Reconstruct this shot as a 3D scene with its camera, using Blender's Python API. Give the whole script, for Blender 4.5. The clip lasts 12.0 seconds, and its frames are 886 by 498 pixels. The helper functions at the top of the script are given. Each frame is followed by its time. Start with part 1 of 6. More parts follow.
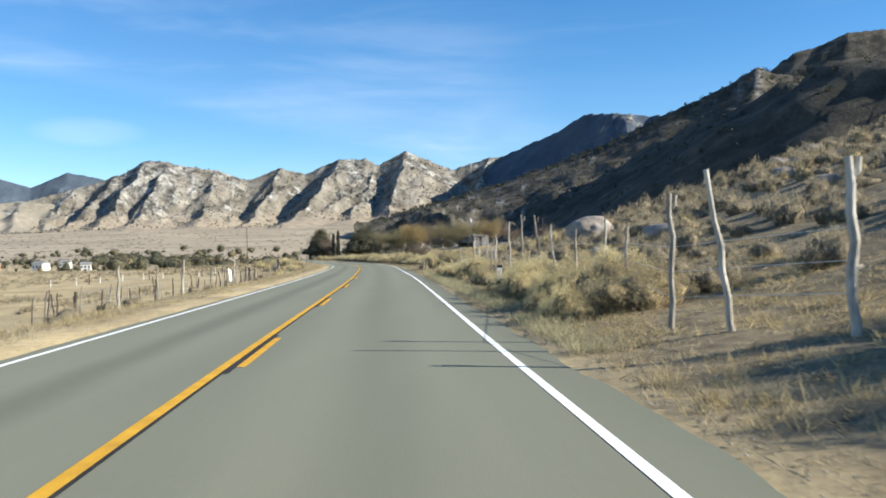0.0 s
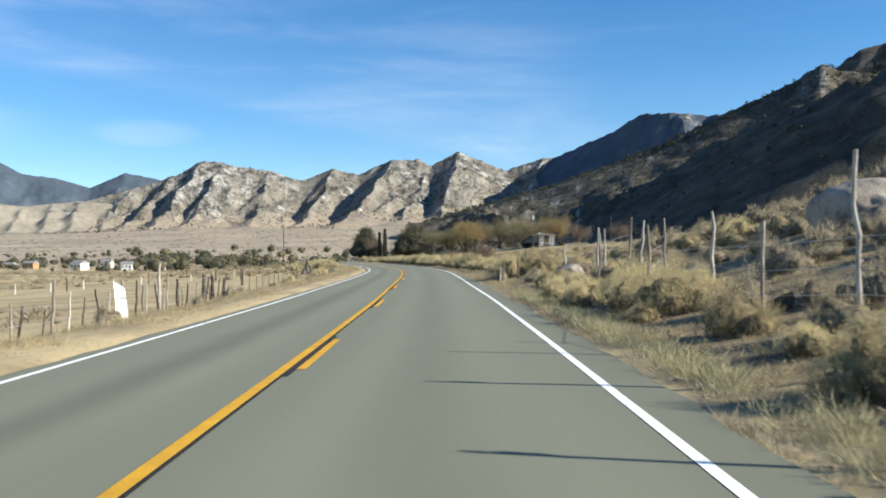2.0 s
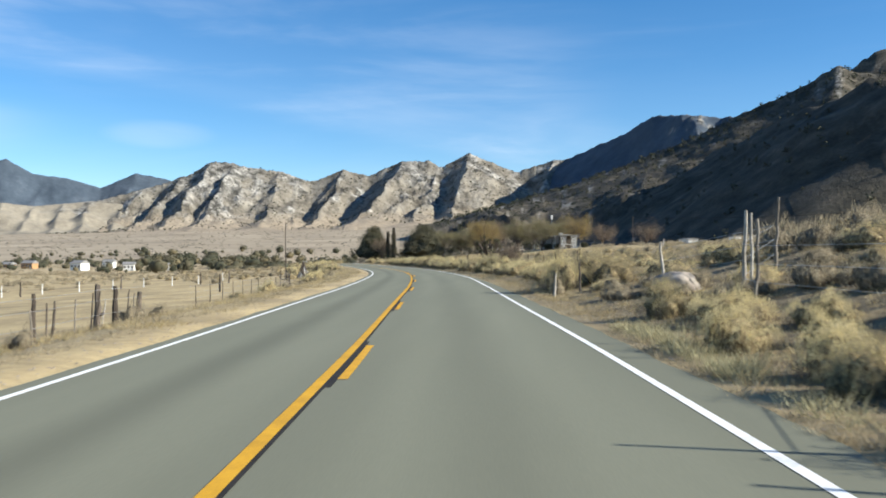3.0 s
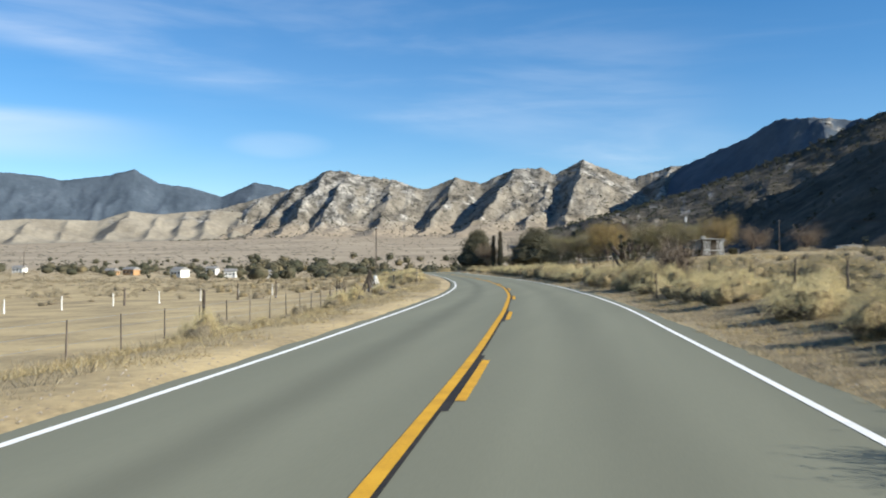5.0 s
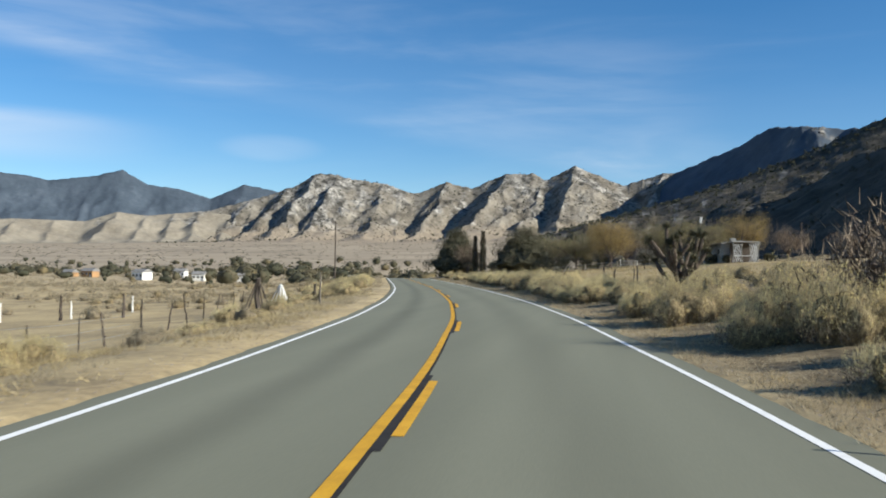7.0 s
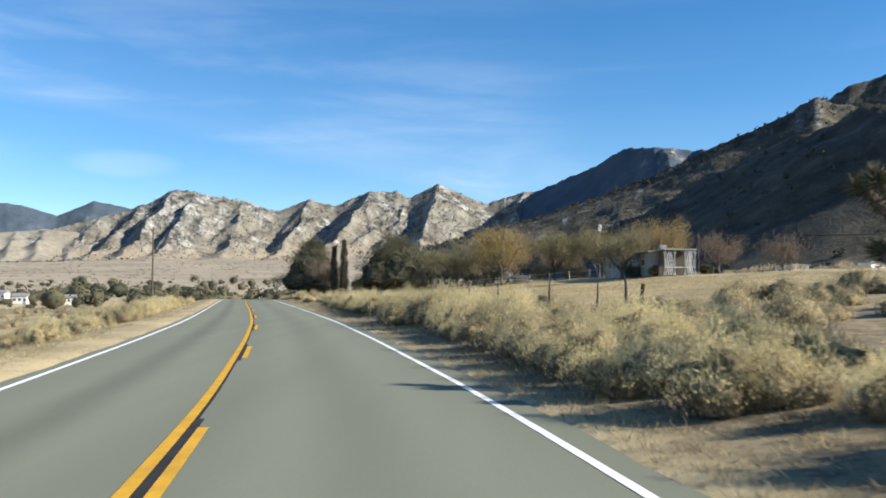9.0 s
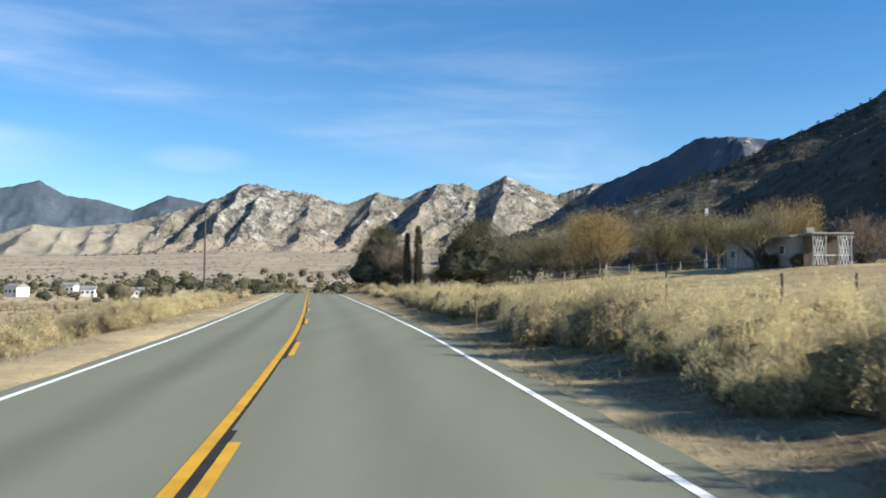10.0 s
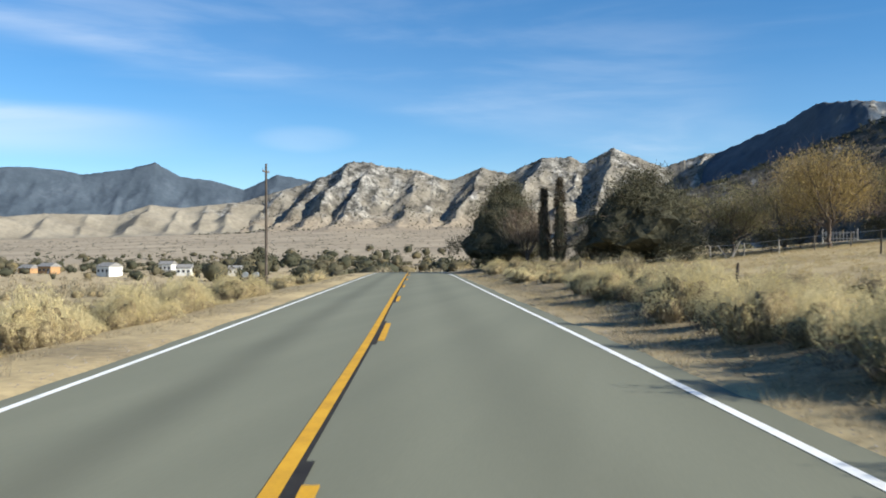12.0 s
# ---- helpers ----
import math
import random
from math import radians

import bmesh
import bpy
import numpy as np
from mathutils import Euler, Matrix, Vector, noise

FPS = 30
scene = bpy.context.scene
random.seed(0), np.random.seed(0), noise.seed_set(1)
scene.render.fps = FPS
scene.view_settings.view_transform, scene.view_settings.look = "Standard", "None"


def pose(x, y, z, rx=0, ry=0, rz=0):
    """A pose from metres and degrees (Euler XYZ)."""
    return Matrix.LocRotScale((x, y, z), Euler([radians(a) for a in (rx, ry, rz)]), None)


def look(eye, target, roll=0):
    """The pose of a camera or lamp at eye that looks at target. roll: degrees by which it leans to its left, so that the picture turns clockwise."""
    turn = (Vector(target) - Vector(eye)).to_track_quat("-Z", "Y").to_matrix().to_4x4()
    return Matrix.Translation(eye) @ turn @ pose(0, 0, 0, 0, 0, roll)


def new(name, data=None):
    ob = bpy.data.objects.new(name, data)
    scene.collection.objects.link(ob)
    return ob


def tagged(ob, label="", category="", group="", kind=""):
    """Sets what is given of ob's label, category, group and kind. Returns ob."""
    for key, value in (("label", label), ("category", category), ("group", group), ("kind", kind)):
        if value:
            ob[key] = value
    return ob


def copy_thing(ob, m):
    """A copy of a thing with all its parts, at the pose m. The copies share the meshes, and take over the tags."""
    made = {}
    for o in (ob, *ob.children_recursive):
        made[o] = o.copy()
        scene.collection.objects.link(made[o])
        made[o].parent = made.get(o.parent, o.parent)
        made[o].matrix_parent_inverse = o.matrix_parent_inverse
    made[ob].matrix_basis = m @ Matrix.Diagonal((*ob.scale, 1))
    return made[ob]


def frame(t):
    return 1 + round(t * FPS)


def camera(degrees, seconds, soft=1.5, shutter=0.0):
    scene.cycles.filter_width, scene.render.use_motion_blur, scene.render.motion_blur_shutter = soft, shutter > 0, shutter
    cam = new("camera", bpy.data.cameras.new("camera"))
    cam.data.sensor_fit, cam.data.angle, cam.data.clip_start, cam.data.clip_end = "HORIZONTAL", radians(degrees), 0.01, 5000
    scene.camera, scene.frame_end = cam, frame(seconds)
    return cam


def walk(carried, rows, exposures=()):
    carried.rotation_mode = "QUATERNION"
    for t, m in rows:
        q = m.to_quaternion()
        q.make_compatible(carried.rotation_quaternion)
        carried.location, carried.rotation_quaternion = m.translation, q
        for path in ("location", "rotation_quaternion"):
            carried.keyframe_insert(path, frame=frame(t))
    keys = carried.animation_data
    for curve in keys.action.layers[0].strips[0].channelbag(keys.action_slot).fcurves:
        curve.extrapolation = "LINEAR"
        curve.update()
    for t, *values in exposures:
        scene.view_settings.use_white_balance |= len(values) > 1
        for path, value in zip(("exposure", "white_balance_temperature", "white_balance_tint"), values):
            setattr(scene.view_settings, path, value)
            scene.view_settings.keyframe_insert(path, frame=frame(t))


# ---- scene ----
cam = camera(51.21, 12.0, soft=1.8, shutter=0.12)
PATH = [
    (0, pose(0.000, 0.000, 1.461, 90.295, 0.651, -1.439)),
    (0.5, pose(-0.186, 7.267, 1.491, 90.415, 0.597, -0.816)),
    (1, pose(-0.487, 14.500, 1.472, 90.202, 0.407, 0.051)),
    (1.5, pose(-0.831, 21.978, 1.511, 90.201, 0.293, 0.812)),
    (2, pose(-1.166, 29.581, 1.464, 90.398, 0.313, 1.780)),
    (2.5, pose(-1.739, 37.303, 1.470, 90.233, -0.397, 2.444)),
    (2.7, pose(-1.958, 40.411, 1.465, 90.523, 0.000, 2.494)),
    (4.3, pose(-3.461, 65.441, 1.413, 90.094, -0.165, 2.068)),
    (4.5, pose(-3.583, 68.381, 1.414, 90.015, -0.078, 2.814)),
    (5, pose(-3.969, 75.660, 1.431, 90.997, -0.249, 9.361)),
    (5.5, pose(-4.284, 83.121, 1.453, 91.355, -0.216, 17.380)),
    (6, pose(-4.743, 90.848, 1.498, 89.831, -0.397, 16.098)),
    (6.5, pose(-5.288, 98.457, 1.485, 90.215, -0.832, 13.222)),
    (7, pose(-5.693, 106.291, 1.506, 91.318, -0.913, 8.786)),
    (7.5, pose(-6.203, 113.662, 1.462, 92.316, -0.307, 2.994)),
    (7.7, pose(-6.451, 116.636, 1.477, 92.825, 0.061, 0.789)),
    (9.3, pose(-9.547, 142.340, 1.527, 92.492, -0.389, 0.365)),
    (9.5, pose(-10.083, 145.496, 1.435, 92.455, -0.436, 1.425)),
    (10, pose(-11.399, 153.428, 1.539, 92.062, -0.394, 4.538)),
    (10.5, pose(-12.958, 161.175, 1.439, 91.720, 0.057, 6.590)),
    (11, pose(-14.591, 169.094, 1.425, 91.230, 0.456, 8.106)),
    (11.5, pose(-16.114, 177.299, 1.402, 90.773, 0.546, 9.288)),
    (12, pose(-17.958, 185.093, 1.462, 90.537, 0.154, 11.059)),
]
walk(cam, PATH, [(0, 1.42), (1.5, 1.36), (2.5, 1.28), (4.5, 1.29), (5, 1.16), (5.5, 0.93), (6.5, 0.93), (7.5, 1.05), (9.5, 1.38), (10.5, 1.21), (12, 1.16)])

# ---- world, sun, exposure ----
SUN_AZ, SUN_EL = 101.8, 26.7
scene.view_settings.exposure = 1.15
world = bpy.data.worlds.new("world")
scene.world = world
world.use_nodes = True
wt = world.node_tree
wt.nodes.clear()
sky = wt.nodes.new("ShaderNodeTexSky")
sky.sky_type = "NISHITA"
sky.sun_disc = False
sky.sun_elevation, sky.sun_rotation = radians(SUN_EL), radians(SUN_AZ)
sky.altitude, sky.air_density, sky.dust_density, sky.ozone_density = 800, 0.9, 0.05, 3.0
wco = wt.nodes.new("ShaderNodeTexCoord")
wsep = wt.nodes.new("ShaderNodeSeparateXYZ")
wt.links.new(wco.outputs["Generated"], wsep.inputs["Vector"])


def wmath(op, a, b):
    n = wt.nodes.new("ShaderNodeMath")
    n.operation = op
    for k, v in enumerate((a, b)):
        if isinstance(v, (int, float)):
            n.inputs[k].default_value = v
        else:
            wt.links.new(v, n.inputs[k])
    return n.outputs[0]


def wramp(value, stops):
    n = wt.nodes.new("ShaderNodeValToRGB")
    n.color_ramp.interpolation = "EASE"
    while len(n.color_ramp.elements) < len(stops):
        n.color_ramp.elements.new(0.5)
    for e, (p, g) in zip(n.color_ramp.elements, stops):
        e.position, e.color = p, (g, g, g, 1)
    wt.links.new(value, n.inputs["Fac"])
    return n.outputs["Color"]


def wnoise(scale, rotation, stretch, detail, distortion):
    m = wt.nodes.new("ShaderNodeMapping")
    m.inputs["Rotation"].default_value, m.inputs["Scale"].default_value = rotation, stretch
    n = wt.nodes.new("ShaderNodeTexNoise")
    n.inputs["Scale"].default_value, n.inputs["Detail"].default_value, n.inputs["Roughness"].default_value, n.inputs["Distortion"].default_value = scale, detail, 0.55, distortion
    wt.links.new(wco.outputs["Generated"], m.inputs["Vector"])
    wt.links.new(m.outputs["Vector"], n.inputs["Vector"])
    return n.outputs["Fac"]


# cirrus: a long thin streak, a low bank of cloud, and faint wisps
slant = wmath("ADD", wsep.outputs["Z"], wmath("MULTIPLY", wsep.outputs["X"], 0.19))
n_fine = wnoise(2.2, (0, radians(9), 0), (1.2, 1.2, 9.0), 7, 0.4)
n_wide = wnoise(1.3, (0, radians(11), radians(15)), (1.2, 1.2, 7.0), 6, 0.5)
streak = wmath("MULTIPLY", wramp(slant, [(0.098, 0.0), (0.122, 0.36), (0.135, 0.22), (0.19, 0.15), (0.30, 0.05)]), wramp(wsep.outputs["X"], [(0.02, 1.0), (0.16, 0.15)]))
streak = wmath("MULTIPLY", streak, wramp(n_fine, [(0.36, 0.15), (0.62, 1.0)]))
bank = wmath("MULTIPLY", wramp(wsep.outputs["Z"], [(0.094, 0.0), (0.12, 0.4), (0.142, 0.6), (0.158, 0.0)]), wramp(wmath("MULTIPLY", wsep.outputs["X"], -1.0), [(0.40, 0.0), (0.62, 1.0)]))
bank = wmath("MULTIPLY", bank, wramp(n_fine, [(0.30, 0.3), (0.60, 1.0)]))
wisps = wmath("MULTIPLY", wramp(n_wide, [(0.50, 0.0), (0.82, 0.2)]), wramp(wsep.outputs["Z"], [(0.05, 0.4), (0.2, 1.0)]))
def wsq(value, at, size):
    d = wmath("DIVIDE", wmath("SUBTRACT", value, at), size)
    return wmath("MULTIPLY", d, d)


puff = wmath("MULTIPLY", wramp(wmath("ADD", wsq(wsep.outputs["X"], -0.3300, 0.06), wsq(wsep.outputs["Z"], 0.1265, 0.017)), [(0.0, 0.17), (1.0, 0.0)]), wramp(n_fine, [(0.30, 0.5), (0.60, 1.0)]))
cloud = wmath("MINIMUM", wmath("ADD", wmath("ADD", wmath("ADD", streak, bank), wisps), puff), 0.75)
wmix = wt.nodes.new("ShaderNodeMix")
wmix.data_type = "RGBA"
wmix.inputs["B"].default_value = (6.0, 6.6, 7.4, 1)
wbg = wt.nodes.new("ShaderNodeBackground")
wbg.inputs["Strength"].default_value = 0.068
wout = wt.nodes.new("ShaderNodeOutputWorld")
wt.links.new(cloud, wmix.inputs["Factor"])
whs = wt.nodes.new("ShaderNodeHueSaturation")
whs.inputs["Saturation"].default_value = 1.28
wt.links.new(sky.outputs["Color"], whs.inputs["Color"])
wt.links.new(whs.outputs["Color"], wmix.inputs["A"])
wt.links.new(wmix.outputs["Result"], wbg.inputs["Color"])
wt.links.new(wbg.outputs["Background"], wout.inputs["Surface"])
sun = new("sun", bpy.data.lights.new("sun", "SUN"))
sun.data.energy, sun.data.angle, sun.data.color = 4.0, radians(0.5), (0.97, 0.935, 0.82)
_sd = Vector((math.sin(radians(SUN_AZ)) * math.cos(radians(SUN_EL)), math.cos(radians(SUN_AZ)) * math.cos(radians(SUN_EL)), math.sin(radians(SUN_EL))))
sun.matrix_world = look(_sd * 900, (0, 0, 0))


# ---- materials ----
def mat(name, colours, scale=4.0, rough=0.85, bump=0.3, detail=6.0, fine=None, metal=0.0, island=0.0, per_object=0.0, coords="Position", stretch=(1, 1, 1), bump_dist=0.02, thin=0.0):
    """A procedural surface: colours is a list of (position, rgb) on a noise, with a finer noise over it."""
    m = bpy.data.materials.new(name)
    m.use_nodes = True
    nt = m.node_tree
    b = nt.nodes["Principled BSDF"]
    b.inputs["Roughness"].default_value, b.inputs["Metallic"].default_value = rough, metal
    b.inputs["Specular IOR Level"].default_value = 0.25
    if coords == "Position":
        src = nt.nodes.new("ShaderNodeNewGeometry").outputs["Position"]
    else:
        src = nt.nodes.new("ShaderNodeTexCoord").outputs["Object"]
    mp = nt.nodes.new("ShaderNodeMapping")
    mp.inputs["Scale"].default_value = stretch
    nt.links.new(src, mp.inputs["Vector"])
    src = mp.outputs["Vector"]
    n1 = nt.nodes.new("ShaderNodeTexNoise")
    n1.inputs["Scale"].default_value, n1.inputs["Detail"].default_value = scale, detail
    nt.links.new(src, n1.inputs["Vector"])
    n2 = nt.nodes.new("ShaderNodeTexNoise")
    n2.inputs["Scale"].default_value, n2.inputs["Detail"].default_value = (fine or scale * 9), 4
    n2.inputs["Roughness"].default_value = 0.7
    nt.links.new(src, n2.inputs["Vector"])
    mx = nt.nodes.new("ShaderNodeMix")
    mx.inputs["Factor"].default_value = 0.4
    nt.links.new(n1.outputs["Fac"], mx.inputs["A"])
    nt.links.new(n2.outputs["Fac"], mx.inputs["B"])
    fac = mx.outputs["Result"]
    if island or per_object:
        add = nt.nodes.new("ShaderNodeMath")
        add.operation = "MULTIPLY_ADD"
        if island:
            rnd = nt.nodes.new("ShaderNodeNewGeometry").outputs["Random Per Island"]
        else:
            rnd = nt.nodes.new("ShaderNodeObjectInfo").outputs["Random"]
        sub = nt.nodes.new("ShaderNodeMath")
        sub.operation = "SUBTRACT"
        sub.inputs[1].default_value = 0.5
        nt.links.new(rnd, sub.inputs[0])
        nt.links.new(sub.outputs[0], add.inputs[0])
        add.inputs[1].default_value = island or per_object
        nt.links.new(fac, add.inputs[2])
        fac = add.outputs[0]
    rp = nt.nodes.new("ShaderNodeValToRGB")
    els = rp.color_ramp.elements
    while len(els) < len(colours):
        els.new(0.5)
    for e, (p, c) in zip(els, colours):
        e.position, e.color = p, (*c, 1)
    nt.links.new(fac, rp.inputs["Fac"])
    nt.links.new(rp.outputs["Color"], b.inputs["Base Color"])
    if bump:
        bp = nt.nodes.new("ShaderNodeBump")
        bp.inputs["Strength"].default_value, bp.inputs["Distance"].default_value = bump, bump_dist
        nt.links.new(mx.outputs["Result"], bp.inputs["Height"])
        nt.links.new(bp.outputs["Normal"], b.inputs["Normal"])
    if thin:
        tr = nt.nodes.new("ShaderNodeBsdfTranslucent")
        nt.links.new(rp.outputs["Color"], tr.inputs["Color"])
        ms = nt.nodes.new("ShaderNodeMixShader")
        ms.inputs["Fac"].default_value = thin
        nt.links.new(b.outputs["BSDF"], ms.inputs[1])
        nt.links.new(tr.outputs["BSDF"], ms.inputs[2])
        nt.links.new(ms.outputs["Shader"], nt.nodes["Material Output"].inputs["Surface"])
    return m


M_ASPHALT = mat("asphalt", [(0.32, (0.157, 0.160, 0.117)), (0.5, (0.174, 0.176, 0.128)), (0.68, (0.193, 0.194, 0.142))], scale=0.9, fine=60, rough=0.9, bump=0.25, bump_dist=0.004, stretch=(1, 0.06, 1))
# worn wheel tracks and an oily strip along each lane
_rt = M_ASPHALT.node_tree
_rb = _rt.nodes["Principled BSDF"]
_rc = _rb.inputs["Base Color"].links[0].from_socket
_ra = _rt.nodes.new("ShaderNodeAttribute")
_ra.attribute_name = "across"
_rn = _rt.nodes.new("ShaderNodeMapRange")
_rn.inputs["From Min"].default_value, _rn.inputs["From Max"].default_value = -4.0, 5.0
_rr = _rt.nodes.new("ShaderNodeValToRGB")
_rr.color_ramp.interpolation = "EASE"
while len(_rr.color_ramp.elements) < 10:
    _rr.color_ramp.elements.new(0.5)
for _e, (_p, _g) in zip(_rr.color_ramp.elements, [(-3.6, 0.86), (-3.1, 1.0), (-2.2, 1.05), (-1.6, 0.80), (-1.0, 1.05), (0.3, 0.95), (1.1, 1.06), (1.9, 0.92), (2.8, 1.06), (4.6, 0.9)]):
    _e.position, _e.color = (_p + 4.0) / 9.0, (_g, _g, _g, 1)
_rm = _rt.nodes.new("ShaderNodeMix")
_rm.data_type, _rm.blend_type = "RGBA", "MULTIPLY"
_rm.inputs["Factor"].default_value = 1.0
_rt.links.new(_ra.outputs["Fac"], _rn.inputs["Value"])
_rt.links.new(_rn.outputs["Result"], _rr.inputs["Fac"])
_rt.links.new(_rc, _rm.inputs["A"])
_rt.links.new(_rr.outputs["Color"], _rm.inputs["B"])
_rt.links.new(_rm.outputs["Result"], _rb.inputs["Base Color"])
M_TAR = mat("black_line_paint", [(0.35, (0.012, 0.010, 0.008)), (0.65, (0.035, 0.03, 0.025))], scale=3, fine=40, rough=0.8, bump=0.2, bump_dist=0.003)
M_YELLOW = mat("yellow_paint", [(0.3, (0.42, 0.22, 0.02)), (0.55, (0.62, 0.33, 0.02)), (0.75, (0.70, 0.40, 0.04))], scale=2, fine=30, rough=0.7, bump=0.15, bump_dist=0.003)
M_WHITE = mat("white_paint", [(0.28, (0.45, 0.45, 0.43)), (0.45, (0.78, 0.78, 0.76)), (0.7, (0.85, 0.85, 0.83))], scale=2.5, fine=35, rough=0.7, bump=0.15, bump_dist=0.003)
M_GROUND = mat("dry_ground", [(0.30, (0.12, 0.092, 0.056)), (0.44, (0.32, 0.245, 0.128)), (0.55, (0.475, 0.365, 0.19)), (0.72, (0.59, 0.46, 0.25))], scale=0.22, fine=3.5, rough=0.95, bump=0.6, bump_dist=0.06)
_gt = M_GROUND.node_tree
_gpos = _gt.nodes.new("ShaderNodeNewGeometry")
_gn = _gt.nodes.new("ShaderNodeTexNoise")
_gn.inputs["Scale"].default_value, _gn.inputs["Detail"].default_value, _gn.inputs["Roughness"].default_value = 0.005, 8, 0.6
_gr = _gt.nodes.new("ShaderNodeValToRGB")
_gr.color_ramp.elements[0].position, _gr.color_ramp.elements[0].color = 0.30, (0.235, 0.19, 0.135, 1)
_gr.color_ramp.elements[1].position, _gr.color_ramp.elements[1].color = 0.70, (0.42, 0.345, 0.248, 1)
_gm = _gt.nodes.new("ShaderNodeMix")
_gm.data_type = "RGBA"
_gb = _gt.nodes["Principled BSDF"]
_gsrc = _gb.inputs["Base Color"].links[0].from_socket
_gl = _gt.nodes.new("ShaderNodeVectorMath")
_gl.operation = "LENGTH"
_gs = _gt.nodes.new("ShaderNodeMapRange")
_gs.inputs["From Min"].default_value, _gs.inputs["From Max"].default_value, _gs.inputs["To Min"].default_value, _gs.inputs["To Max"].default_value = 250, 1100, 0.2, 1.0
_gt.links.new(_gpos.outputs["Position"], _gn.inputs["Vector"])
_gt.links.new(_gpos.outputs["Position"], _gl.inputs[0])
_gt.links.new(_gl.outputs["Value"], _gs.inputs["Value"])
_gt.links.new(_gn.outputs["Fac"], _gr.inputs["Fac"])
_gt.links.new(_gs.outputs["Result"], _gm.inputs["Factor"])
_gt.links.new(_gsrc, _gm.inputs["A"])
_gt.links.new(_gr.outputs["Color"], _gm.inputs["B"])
_ga = _gt.nodes.new("ShaderNodeAttribute")
_ga.attribute_name = "bank"
_gn2 = _gt.nodes.new("ShaderNodeTexNoise")
_gn2.inputs["Scale"].default_value, _gn2.inputs["Detail"].default_value, _gn2.inputs["Roughness"].default_value = 1.6, 8, 0.75
_gr2 = _gt.nodes.new("ShaderNodeValToRGB")
_gr2.color_ramp.elements[0].position, _gr2.color_ramp.elements[0].color = 0.36, (0.085, 0.063, 0.04, 1)
_gr2.color_ramp.elements[1].position, _gr2.color_ramp.elements[1].color = 0.64, (0.32, 0.25, 0.145, 1)
_gm2 = _gt.nodes.new("ShaderNodeMix")
_gm2.data_type = "RGBA"
_gt.links.new(_gpos.outputs["Position"], _gn2.inputs["Vector"])
_gt.links.new(_gn2.outputs["Fac"], _gr2.inputs["Fac"])
_gt.links.new(_ga.outputs["Fac"], _gm2.inputs["Factor"])
_gt.links.new(_gm.outputs["Result"], _gm2.inputs["A"])
_gt.links.new(_gr2.outputs["Color"], _gm2.inputs["B"])
_gt.links.new(_gm2.outputs["Result"], _gb.inputs["Base Color"])
_gbp = _gt.nodes.new("ShaderNodeBump")
_gbp.inputs["Strength"].default_value, _gbp.inputs["Distance"].default_value = 0.55, 0.06
_gt.links.new(_gn2.outputs["Fac"], _gbp.inputs["Height"])
_gt.links.new(_gb.inputs["Normal"].links[0].from_socket, _gbp.inputs["Normal"])
_gt.links.new(_gbp.outputs["Normal"], _gb.inputs["Normal"])
M_GRANITE = mat("granite_slope", [(0.38, (0.085, 0.074, 0.058)), (0.47, (0.165, 0.146, 0.118)), (0.55, (0.22, 0.197, 0.16)), (0.66, (0.30, 0.272, 0.225))], scale=0.011, fine=0.055, rough=0.95, bump=0.9, bump_dist=14, detail=9)
M_FOOTHILL = mat("sandy_foothill", [(0.35, (0.175, 0.152, 0.118)), (0.55, (0.275, 0.243, 0.19)), (0.7, (0.36, 0.32, 0.25))], scale=0.008, fine=0.05, rough=0.95, bump=0.6, bump_dist=8, detail=8)
# bluish tint paints the distance haze into the forest colour
M_FOREST_HAZE = mat("wooded_range_haze", [(0.36, (0.046, 0.063, 0.084)), (0.55, (0.066, 0.087, 0.113)), (0.7, (0.094, 0.116, 0.144))], scale=0.008, fine=0.04, rough=0.95, bump=0.7, bump_dist=12, detail=9)
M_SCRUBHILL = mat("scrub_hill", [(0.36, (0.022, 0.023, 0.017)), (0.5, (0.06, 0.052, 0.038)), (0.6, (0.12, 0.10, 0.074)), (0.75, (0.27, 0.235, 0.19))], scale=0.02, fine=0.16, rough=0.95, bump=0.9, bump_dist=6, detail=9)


def add_rock(m, scale):
    """Bare pale rock, cracked and dark in its clefts, where the slope's "rock" value says so."""
    nt = m.node_tree
    b = nt.nodes["Principled BSDF"]
    src = b.inputs["Base Color"].links[0].from_socket
    at = nt.nodes.new("ShaderNodeAttribute")
    at.attribute_name = "rock"
    pos = nt.nodes.new("ShaderNodeNewGeometry")
    n = nt.nodes.new("ShaderNodeTexNoise")
    n.inputs["Scale"].default_value, n.inputs["Detail"].default_value, n.inputs["Roughness"].default_value = scale, 9, 0.72
    r = nt.nodes.new("ShaderNodeValToRGB")
    while len(r.color_ramp.elements) < 4:
        r.color_ramp.elements.new(0.5)
    for e, (p, c) in zip(r.color_ramp.elements, [(0.39, (0.05, 0.047, 0.042)), (0.47, (0.13, 0.122, 0.108)), (0.55, (0.27, 0.255, 0.228)), (0.64, (0.45, 0.425, 0.38))]):
        e.position, e.color = p, (*c, 1)
    mx = nt.nodes.new("ShaderNodeMix")
    mx.data_type = "RGBA"
    nt.links.new(pos.outputs["Position"], n.inputs["Vector"])
    nt.links.new(n.outputs["Fac"], r.inputs["Fac"])
    nt.links.new(at.outputs["Fac"], mx.inputs["Factor"])
    nt.links.new(src, mx.inputs["A"])
    nt.links.new(r.outputs["Color"], mx.inputs["B"])
    nt.links.new(mx.outputs["Result"], b.inputs["Base Color"])


